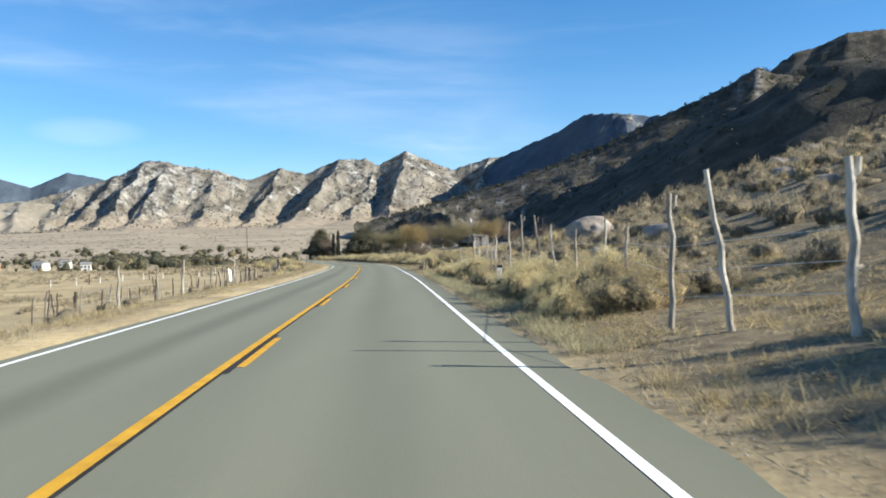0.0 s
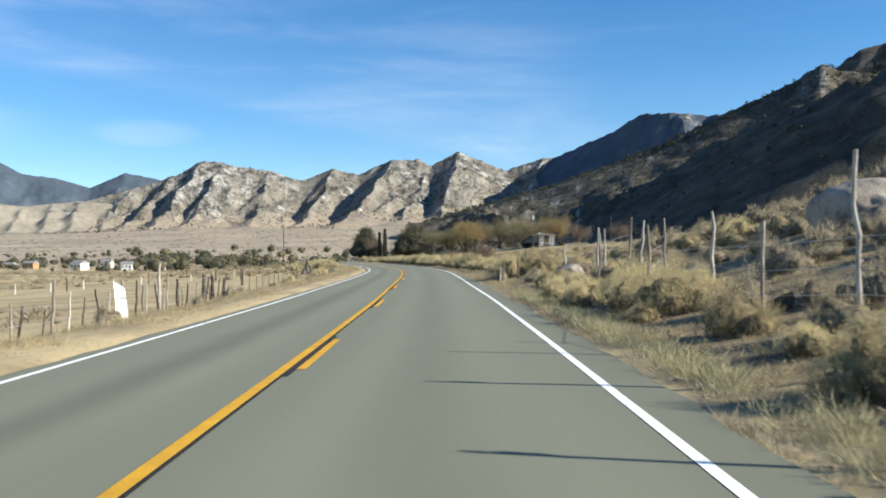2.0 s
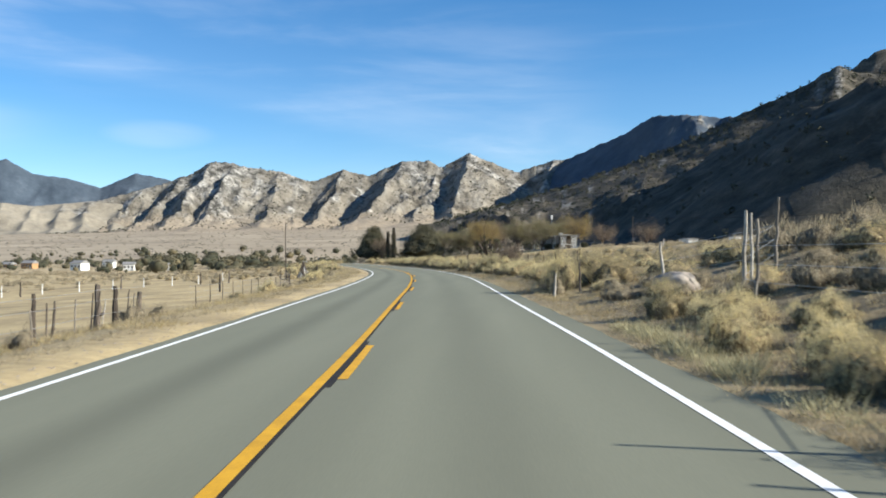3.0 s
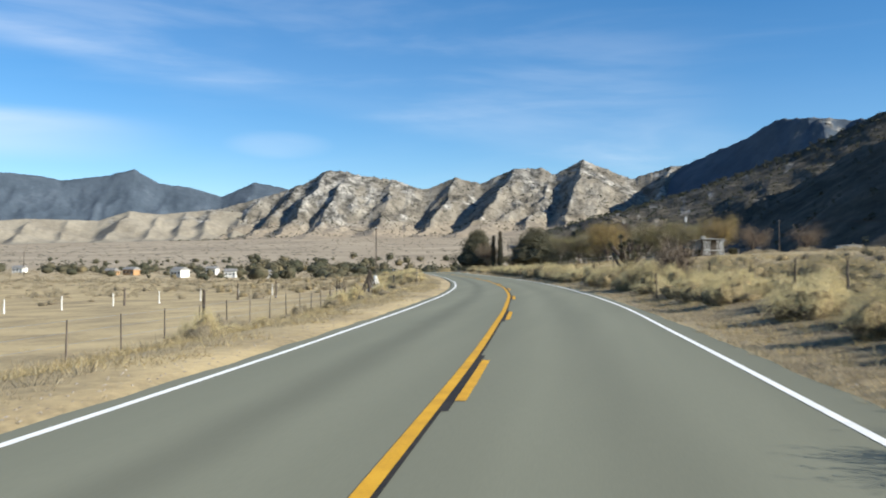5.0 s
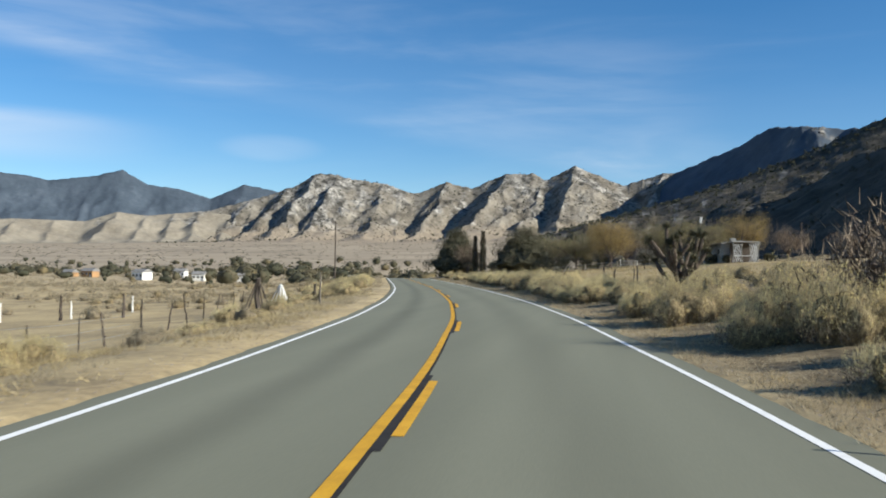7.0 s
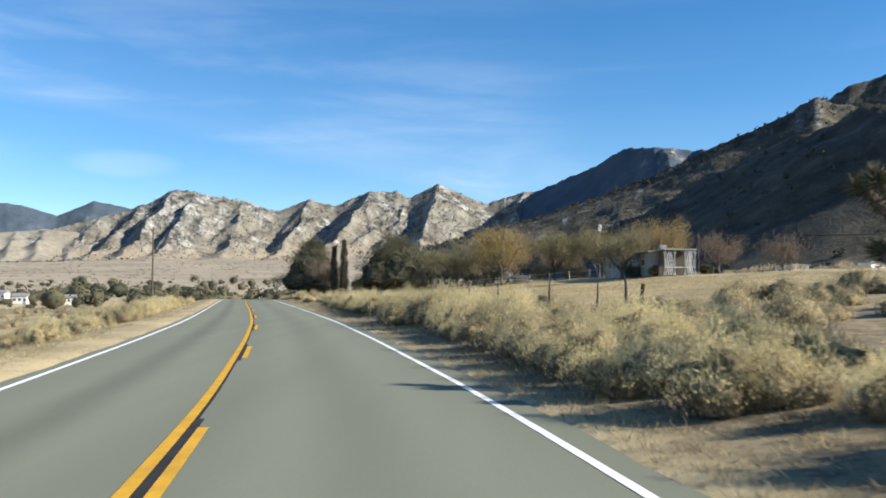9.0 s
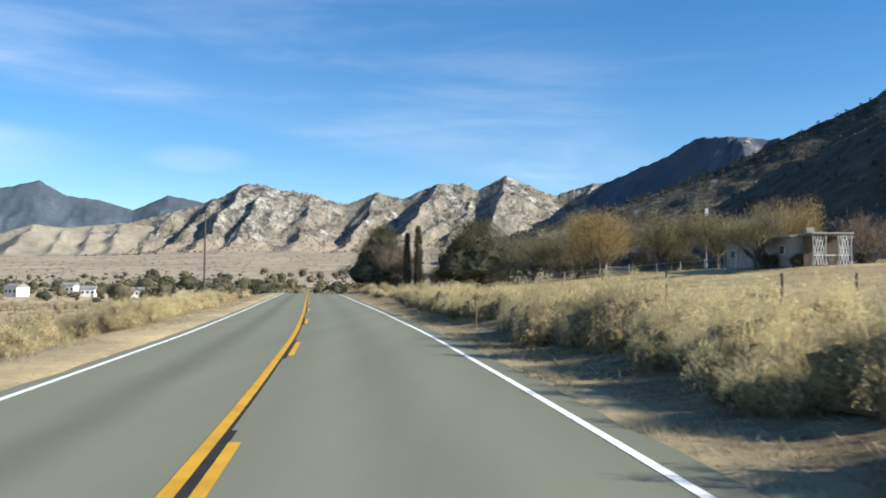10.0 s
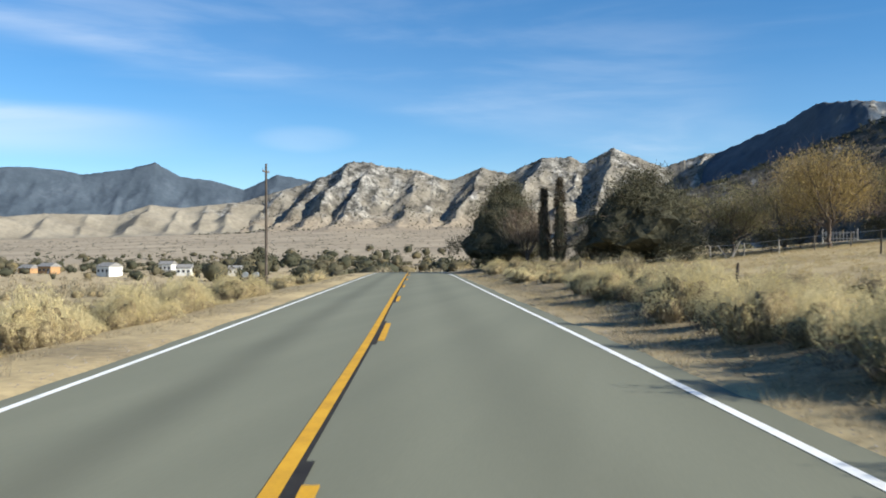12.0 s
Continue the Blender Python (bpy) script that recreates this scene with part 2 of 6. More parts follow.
def add_fan(m):
    """Brushy, pinkish sand over the lowest slopes, where the "rise" over the fan is small."""
    nt = m.node_tree
    b = nt.nodes["Principled BSDF"]
    src = b.inputs["Base Color"].links[0].from_socket
    at = nt.nodes.new("ShaderNodeAttribute")
    at.attribute_name = "rise"
    pos = nt.nodes.new("ShaderNodeNewGeometry")
    n = nt.nodes.new("ShaderNodeTexNoise")
    n.inputs["Scale"].default_value, n.inputs["Detail"].default_value, n.inputs["Roughness"].default_value = 0.03, 8, 0.7
    r = nt.nodes.new("ShaderNodeValToRGB")
    r.color_ramp.elements[0].position, r.color_ramp.elements[0].color = 0.3, (0.22, 0.178, 0.13, 1)
    r.color_ramp.elements[1].position, r.color_ramp.elements[1].color = 0.7, (0.38, 0.312, 0.23, 1)
    k = nt.nodes.new("ShaderNodeMath")
    k.operation = "MULTIPLY_ADD"
    k.inputs[1].default_value, k.inputs[2].default_value = 0.5, -0.25
    j = nt.nodes.new("ShaderNodeMath")
    j.operation = "ADD"
    mr = nt.nodes.new("ShaderNodeMapRange")
    mr.inputs["From Min"].default_value, mr.inputs["From Max"].default_value = 0.12, 0.6
    mx = nt.nodes.new("ShaderNodeMix")
    mx.data_type = "RGBA"
    nt.links.new(pos.outputs["Position"], n.inputs["Vector"])
    nt.links.new(n.outputs["Fac"], r.inputs["Fac"])
    nt.links.new(n.outputs["Fac"], k.inputs[0])
    nt.links.new(k.outputs[0], j.inputs[0])
    nt.links.new(at.outputs["Fac"], j.inputs[1])
    nt.links.new(j.outputs[0], mr.inputs["Value"])
    nt.links.new(mr.outputs["Result"], mx.inputs["Factor"])
    nt.links.new(r.outputs["Color"], mx.inputs["A"])
    nt.links.new(src, mx.inputs["B"])
    nt.links.new(mx.outputs["Result"], b.inputs["Base Color"])


add_rock(M_GRANITE, 0.022)
add_rock(M_FOREST_HAZE, 0.03)
add_rock(M_FOOTHILL, 0.03)
add_rock(M_SCRUBHILL, 0.06)
add_fan(M_GRANITE)
# darker copy of the scrub colours, deepened for the hillside's shade
M_HILLSIDE_SHADE = mat("brushy_hillside_shade", [(0.36, (0.024, 0.022, 0.015)), (0.5, (0.056, 0.049, 0.035)), (0.62, (0.095, 0.08, 0.058)), (0.75, (0.18, 0.155, 0.118))], scale=0.03, fine=0.25, rough=0.95, bump=0.9, bump_dist=5, detail=9)
M_BOULDER = mat("boulder_granite", [(0.32, (0.11, 0.09, 0.075)), (0.5, (0.29, 0.25, 0.21)), (0.7, (0.42, 0.375, 0.32))], scale=1.6, fine=12, rough=0.9, bump=0.7, bump_dist=0.05)
M_POST = mat("weathered_post", [(0.3, (0.10, 0.082, 0.063)), (0.5, (0.29, 0.256, 0.212)), (0.7, (0.54, 0.50, 0.435))], scale=6, fine=30, stretch=(1, 1, 0.2), rough=0.9, bump=0.8, per_object=0.25)
M_DARKPOST = mat("dark_post", [(0.3, (0.03, 0.024, 0.02)), (0.5, (0.075, 0.06, 0.048)), (0.7, (0.14, 0.115, 0.095))], scale=6, fine=30, stretch=(1, 1, 0.2), rough=0.9, bump=0.8, per_object=0.25)
M_BARK = mat("bark", [(0.3, (0.05, 0.038, 0.03)), (0.55, (0.13, 0.10, 0.08)), (0.7, (0.2, 0.165, 0.135))], scale=4, fine=25, stretch=(1, 1, 0.3), rough=0.95, bump=0.9)
M_YUCCA = mat("yucca_leaves", [(0.2, (0.05, 0.05, 0.03)), (0.5, (0.12, 0.112, 0.065)), (0.85, (0.24, 0.215, 0.135))], scale=2, rough=0.85, bump=0, island=0.5)
# bush insides: brown growth darkened for the shade between the leaves
M_BUSHSHADE = mat("bush_inside_shade", [(0.34, (0.09, 0.066, 0.038)), (0.5, (0.23, 0.178, 0.098)), (0.66, (0.42, 0.34, 0.185))], scale=9, fine=55, rough=0.95, bump=1.0, bump_dist=0.08)
M_SAGESHADE = mat("sage_inside_shade", [(0.34, (0.08, 0.066, 0.046)), (0.5, (0.19, 0.157, 0.105)), (0.66, (0.34, 0.285, 0.195))], scale=9, fine=55, rough=0.95, bump=1.0, bump_dist=0.08)
M_TWIG_SHADE = mat("dry_twigs_low_shade", [(0.3, (0.075, 0.056, 0.04)), (0.55, (0.17, 0.133, 0.095)), (0.75, (0.29, 0.24, 0.175))], scale=5, rough=0.95, bump=0, island=0.5)
M_RABBIT = mat("rabbitbrush", [(0.25, (0.30, 0.25, 0.16)), (0.42, (0.43, 0.365, 0.22)), (0.58, (0.57, 0.48, 0.27)), (0.75, (0.67, 0.57, 0.335))], scale=0.8, fine=3.0, rough=0.9, bump=0, per_object=0.5, thin=0.5)
M_HEADS = mat("rabbitbrush_heads", [(0.3, (0.50, 0.41, 0.19)), (0.5, (0.69, 0.58, 0.28)), (0.7, (0.82, 0.71, 0.40))], scale=0.8, fine=3.0, rough=0.9, bump=0, per_object=0.3, thin=0.36)
M_TREETWIG = mat("tree_twigs", [(0.3, (0.10, 0.075, 0.055)), (0.7, (0.27, 0.215, 0.16))], scale=3, rough=0.95, bump=0, island=0.5)
M_HILLSCRUB = mat("hill_brush", [(0.2, (0.022, 0.026, 0.018)), (0.5, (0.05, 0.054, 0.036)), (0.85, (0.10, 0.095, 0.06))], scale=0.05, rough=0.95, bump=0, island=0.4)
M_SAGE = mat("sagebrush", [(0.15, (0.19, 0.155, 0.105)), (0.5, (0.34, 0.285, 0.19)), (0.85, (0.50, 0.425, 0.29))], scale=1.5, rough=0.95, bump=0, island=0.7, thin=0.45)
M_WEED = mat("pale_weeds", [(0.15, (0.22, 0.20, 0.12)), (0.5, (0.37, 0.335, 0.2)), (0.85, (0.52, 0.475, 0.30))], scale=1.5, rough=0.95, bump=0, island=0.7, thin=0.45)
M_DRYGRASS = mat("dry_grass", [(0.15, (0.24, 0.18, 0.085)), (0.5, (0.42, 0.33, 0.17)), (0.85, (0.58, 0.48, 0.28))], scale=0.6, rough=0.9, bump=0, island=0.7, thin=0.4)
M_CONIFER = mat("conifer_needles", [(0.15, (0.05, 0.05, 0.03)), (0.5, (0.095, 0.09, 0.055)), (0.85, (0.18, 0.16, 0.105))], scale=0.8, rough=0.95, bump=0, island=0.3, thin=0.15)
# needle colour halved, painting in the shade inside the crowns
M_CONIFERSHADE = mat("conifer_inside_shade", [(0.3, (0.025, 0.025, 0.016)), (0.7, (0.09, 0.085, 0.053))], scale=1.5, fine=9, rough=0.95, bump=1.0, bump_dist=0.15)
M_CYPRESS = mat("cypress_needles", [(0.15, (0.045, 0.038, 0.026)), (0.5, (0.085, 0.07, 0.05)), (0.85, (0.14, 0.118, 0.088))], scale=0.8, rough=0.9, bump=0, island=0.7, thin=0.1)
M_GOLD = mat("golden_leaves", [(0.15, (0.18, 0.13, 0.05)), (0.5, (0.34, 0.25, 0.095)), (0.85, (0.48, 0.36, 0.15))], scale=0.8, rough=0.85, bump=0, island=0.7, thin=0.35)
M_OLIVE = mat("olive_leaves", [(0.15, (0.115, 0.105, 0.052)), (0.5, (0.215, 0.192, 0.092)), (0.85, (0.33, 0.288, 0.148))], scale=0.8, rough=0.85, bump=0, island=0.7, thin=0.35)
M_RUSSET = mat("russet_leaves", [(0.15, (0.09, 0.06, 0.04)), (0.5, (0.17, 0.12, 0.085)), (0.85, (0.27, 0.2, 0.15))], scale=0.8, rough=0.9, bump=0, island=0.7, thin=0.25)
M_VALLEY = mat("valley_leaves", [(0.3, (0.035, 0.039, 0.025)), (0.46, (0.065, 0.066, 0.042)), (0.56, (0.115, 0.10, 0.062)), (0.75, (0.27, 0.205, 0.10))], scale=0.035, fine=0.2, rough=0.9, bump=1.0, bump_dist=0.8, island=0.12, thin=0.2)
M_WALLBEIGE = mat("beige_siding", [(0.3, (0.22, 0.21, 0.19)), (0.6, (0.33, 0.315, 0.285))], scale=1.2, fine=12, rough=0.8, bump=0.2)
M_WALLWHITE = mat("white_siding", [(0.3, (0.58, 0.57, 0.54)), (0.6, (0.74, 0.73, 0.70))], scale=1.2, fine=12, rough=0.7, bump=0.15)
M_ROOF = mat("grey_roofing", [(0.3, (0.16, 0.155, 0.15)), (0.7, (0.30, 0.29, 0.28))], scale=2, rough=0.85, bump=0.3)
M_DARK = mat("dark_opening", [(0.3, (0.012, 0.012, 0.013)), (0.7, (0.03, 0.03, 0.032))], scale=2, rough=0.4, bump=0)
M_GREYMETAL = mat("galvanised_metal", [(0.3, (0.30, 0.31, 0.32)), (0.7, (0.46, 0.47, 0.48))], scale=4, rough=0.45, bump=0.1, metal=0.7)
M_ORANGE = mat("ochre_panel", [(0.3, (0.30, 0.17, 0.08)), (0.7, (0.46, 0.28, 0.14))], scale=1, rough=0.8, bump=0.1)


# ---- small builders ----
def mesh_ob(name, verts, faces, material, smooth=False):
    me = bpy.data.meshes.new(name)
    me.from_pydata([tuple(map(float, v)) for v in verts], [], [tuple(int(i) for i in f) for f in faces])
    me.materials.append(material)
    if smooth:
        me.polygons.foreach_set("use_smooth", [True] * len(me.polygons))
    me.update()
    return new(name, me)


def part(name, data, material, parent, label=""):
    """One mesh object under a thing or part. data: a bmesh, or (verts, faces)."""
    if isinstance(data, tuple):
        ob = mesh_ob(name, data[0], data[1], material)
    else:
        me = bpy.data.meshes.new(name)
        data.to_mesh(me)
        data.free()
        me.materials.append(material)
        ob = new(name, me)
    ob.parent = parent
    if label:
        tagged(ob, label)
    return ob


def thing(name, label, category, group="", at=(0, 0, 0), rz=0.0):
    e = new(name)
    e.empty_display_size = 0.3
    e.matrix_basis = pose(*at, 0, 0, rz)
    return tagged(e, label, category, group)


def box_bm(bm, cx, cy, z0, sx, sy, sz, bevel=0.0, rz=0.0):
    r = bmesh.ops.create_cube(bm, size=1.0, matrix=pose(cx, cy, z0 + sz / 2, 0, 0, rz) @ Matrix.Diagonal((sx, sy, sz, 1)))
    if bevel:
        edges = list({e for v in r["verts"] for e in v.link_edges})
        bmesh.ops.bevel(bm, geom=edges, offset=bevel, segments=1, affect="EDGES")


def tube(points, radii, sides=8, rnd=None, wob=0.0):
    """Verts and faces of a tapered, closed tube along points."""
    vs, fs = [], []
    pts = [Vector(p) for p in points]
    for i, (p, r) in enumerate(zip(pts, radii)):
        d = (pts[min(i + 1, len(pts) - 1)] - pts[max(i - 1, 0)]).normalized()
        a = d.orthogonal().normalized() if abs(d.z) < 0.9 else Vector((1, 0, 0)).cross(d).normalized()
        b = d.cross(a)
        for k in range(sides):
            t = 2 * math.pi * k / sides
            q = r * (1 + (rnd.uniform(-wob, wob) if rnd else 0))
            vs.append(p + (a * math.cos(t) + b * math.sin(t)) * q)
    n = len(pts)
    for i in range(n - 1):
        for k in range(sides):
            fs.append((i * sides + k, i * sides + (k + 1) % sides, (i + 1) * sides + (k + 1) % sides, (i + 1) * sides + k))
    fs.append(tuple(range(sides - 1, -1, -1)))
    fs.append(tuple((n - 1) * sides + k for k in range(sides)))
    return vs, fs


def merge(*lots):
    vs, fs = [], []
    for v, f in lots:
        o = len(vs)
        vs += list(v)
        fs += [tuple(i + o for i in q) for q in f]
    return vs, fs


# ---- the lie of the land ----
_ky = [-300, -60, -20, 0, 15, 30, 45, 60, 75, 90, 105, 120, 135, 150, 165, 180, 200, 220, 240, 262, 420]
_kx = [7.0, 0.1, -1.35, -2.12, -2.69, -3.2, -3.72, -4.31, -5.08, -5.82, -6.8, -8.02, -9.75, -12.04, -14.82, -17.8, -22.18, -26.72, -31.22, -36.17, -71.7]
_yy = np.arange(-320, 440, 1.0)
_raw = np.interp(np.arange(-340, 460, 1.0), _ky, _kx)
_raw[:20] = _raw[20] - 0.03 * np.arange(-20, 0)
_xx = np.convolve(_raw, np.hanning(15)[1:-1] / np.hanning(15)[1:-1].sum(), "same")[20:-20]


def road_x(y):
    """The road's centre line."""
    return np.interp(y, _yy, _xx)


def sstep(a, b, v):
    t = np.clip((np.asarray(v, float) - a) / (b - a), 0, 1)
    return t * t * (3 - 2 * t)


def road_z(y):
    y = np.asarray(y, float)
    q = np.clip(y - 258, 0, None)
    return -np.where(q < 70, 0.00022 * q * q, 0.00022 * 4900 + 0.0308 * (q - 70)) * (1 - sstep(900, 1500, y)) - 5.0 * sstep(900, 1500, y)


def land(x, y):
    """Height of the ground, before its small relief."""
    x, y = np.asarray(x, float), np.asarray(y, float)
    off = x - road_x(y)
    left = np.clip(-off - 5.0, 0, None)
    z = np.maximum(road_z(y), -6.0) * (1 - 0.95 * sstep(30, 150, left))
    right = np.clip(off - 5.0, 0, None)
    # a shallow fall towards the valley floor
    z = z - 0.6 * sstep(0, 6, left) - 3.2 * (1 - np.exp(-left / 38)) - 0.8 * sstep(150, 700, left)
    # the gentle rise to the other side, and a boulder-strewn knoll
    z = z + 0.35 * sstep(0, 3, right) + 2.6 * sstep(4, 45, right) + 0.03 * np.clip(right - 30, 0, 260)
    knoll = sstep(-60, 10, y) * (1 - sstep(62, 118, y))
    z = z + knoll * (0.26 * np.clip(right - 3.0, 0, 60)) * (1 - 0.5 * sstep(40, 90, right))
    # fans below the mountains
    d = np.hypot(x + 5, y - 100)
    az = np.degrees(np.arctan2(x + 5, y - 100))
    fan = np.interp(az, [-60, -43, -34, -24, -17, -10, -5, 0, 10, 60], [0.014, 0.015, 0.019, 0.025, 0.029, 0.030, 0.033, 0.036, 0.03, 0.03])
    z = z + fan * 3900 * np.clip((d - 800) / 2900, 0, 1.25) ** 1.1
    return z


def relief(x, y):
    off = abs(x - float(road_x(y)))
    k = min(1.0, max(0.0, (off - 4.8) / 3.0))
    return k * (0.10 * noise.noise((x * 0.35, y * 0.35, 0.0)) + 0.25 * noise.noise((x * 0.06, y * 0.06, 3.0)) + 0.03 * noise.noise((x * 1.3, y * 1.3, 7.0)))


def ground_z(x, y):
    return float(land(x, y)) + relief(x, y)


def graded(a, b, step, grow, far):
    """Stations: even between a and b, then widening out to +-far."""
    s = list(np.arange(a, b + 1e-6, step))
    d = step
    while s[-1] < far:
        d *= grow
        s.append(s[-1] + d)
    d = step
    while s[0] > -far:
        d *= grow
        s.insert(0, s[0] - d)
    return np.array(s)


def right_edge(y):
    """Where the asphalt ends on the uphill side: a wider shoulder first, then almost none."""
    return 4.5 - 0.2 * sstep(95, 135, y)


ys = graded(-16, 290, 1.1, 1.12, 4900)
ys = ys[ys > -900]
offs = graded(-18, 20, 0.55, 1.09, 5200)
Y, OF = np.meshgrid(ys, offs, indexing="ij")
X = road_x(Y) + OF
Z = land(X, Y)
Z = Z - 0.16 * (1 - sstep(0.0, 0.35, OF - right_edge(Y) + 0.2)) * sstep(-3.6, -3.2, OF)
Z = Z + np.array([[relief(a, b) if abs(b) < 600 and abs(a) < 600 else 0.0 for a, b in zip(ra, rb)] for ra, rb in zip(X, Y)])
nx = len(offs)
gv = np.stack([X, Y, Z], -1).reshape(-1, 3)
gf = [(i * nx + j, i * nx + j + 1, (i + 1) * nx + j + 1, (i + 1) * nx + j) for i in range(len(ys) - 1) for j in range(nx - 1)]
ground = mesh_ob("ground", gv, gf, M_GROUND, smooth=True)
# brown, litter-strewn soil on the uphill bank
_bank = (sstep(4.4, 5.6, OF) * (1 - sstep(60, 160, OF)) * (1 - 0.92 * sstep(160, 195, Y) * sstep(9.5, 12, OF)) + 0.4 * sstep(5.5, 6.5, -OF) * (1 - sstep(9, 12, -OF))).reshape(-1)
ground.data.attributes.new("bank", "FLOAT", "POINT").data.foreach_set("value", _bank.astype(np.float32))
tagged(ground, "dry sandy ground with pale straw grass and bare earth", "ground", kind="structure")


def ribbon(name, o0, o1, y0, y1, z, material, label, category, step=1.5, thick=0.0, ragged=0.0, kind="structure"):
    """A strip that follows the road between two offsets from its centre."""
    outer = o1 if callable(o1) else (lambda y: o1)
    inner = o0 if callable(o0) else (lambda y: o0)
    st = np.arange(y0, y1 + 1e-6, (y1 - y0) / max(1, round((y1 - y0) / step)))
    vs, fs = [], []
    rows = 4 if thick else 2
    for y in st:
        x, zz = float(road_x(y)), float(road_z(y)) + z
        tx = float(road_x(y + 0.5) - road_x(y - 0.5))
        nlen = math.hypot(1, tx)
        def at(o, dz):
            r = ragged * (noise.noise((o * 3, y * 0.5, 5.0)) + 0.6 * noise.noise((o * 3, y * 1.7, 8.0)))
            return (x + (o + r) / nlen, y - (o + r) * tx / nlen, zz + dz)
        o0y, o1y = inner(y), outer(y)
        vs += [at(o0y, 0), at(o1y, 0)]
        if thick:
            vs += [at(o1y + 0.08, -thick), at(o0y - 0.08, -thick)]
    n = len(st)
    for i in range(n - 1):
        a, b = i * rows, (i + 1) * rows
        fs.append((a, a + 1, b + 1, b))
        if thick:
            fs += [(a + 1, a + 2, b + 2, b + 1), (a + 3, a, b, b + 3)]
    ob = mesh_ob(name, vs, fs, material)
    if thick:
        across = []
        for y in st:
            across += [inner(y), outer(y), outer(y), inner(y)]
        ob.data.attributes.new("across", "FLOAT", "POINT").data.foreach_set("value", across)
    return tagged(ob, label, category, kind=kind)


road = ribbon("road", -3.42, right_edge, -60, 430, 0.0, M_ASPHALT, "worn grey asphalt two-lane road curving gently", "road", thick=0.14, ragged=0.09, step=0.6)
def line_bow(y):
    """The uphill edge line swings out a little in the bend."""
    return 3.806 + 0.19 * math.exp(-((y - 109) / 12) ** 2)


line = ribbon("edge_line", line_bow, lambda y: line_bow(y) + 0.112, -60, 430, 0.005, M_WHITE, "solid white edge line painted on asphalt", "road marking", step=1.5)
line = ribbon("edge_line", -3.172, -3.066, -60, 430, 0.005, M_WHITE, "solid white edge line painted on asphalt", "road marking", step=1.5)
ribbon("centre_line", -0.075, 0.055, -60, 430, 0.006, M_YELLOW, "solid yellow centre line painted on asphalt", "road marking", step=1.5)
ribbon("centre_gap", 0.055, 0.10, -60, 430, 0.004, M_TAR, "thin dark worn strip beside the yellow line", "road marking", step=1.5)
far_end = 16.44 - 3 * 14.63
for k in range(-3, 24):
    ribbon("centre_dash", 0.16, 0.28, far_end - 4.2, far_end, 0.007, M_YELLOW, "short yellow centre dash painted on asphalt", "road marking", step=1.3)
    ribbon("dash_backing", 0.054, 0.166, far_end - 4.9, far_end + 0.7, 0.0055, M_TAR, "black contrast strip between the yellow lines", "road marking", step=1.3)
    far_end += 14.63 / math.hypot(1, float(road_x(far_end + 10) - road_x(far_end + 5)) / 5)


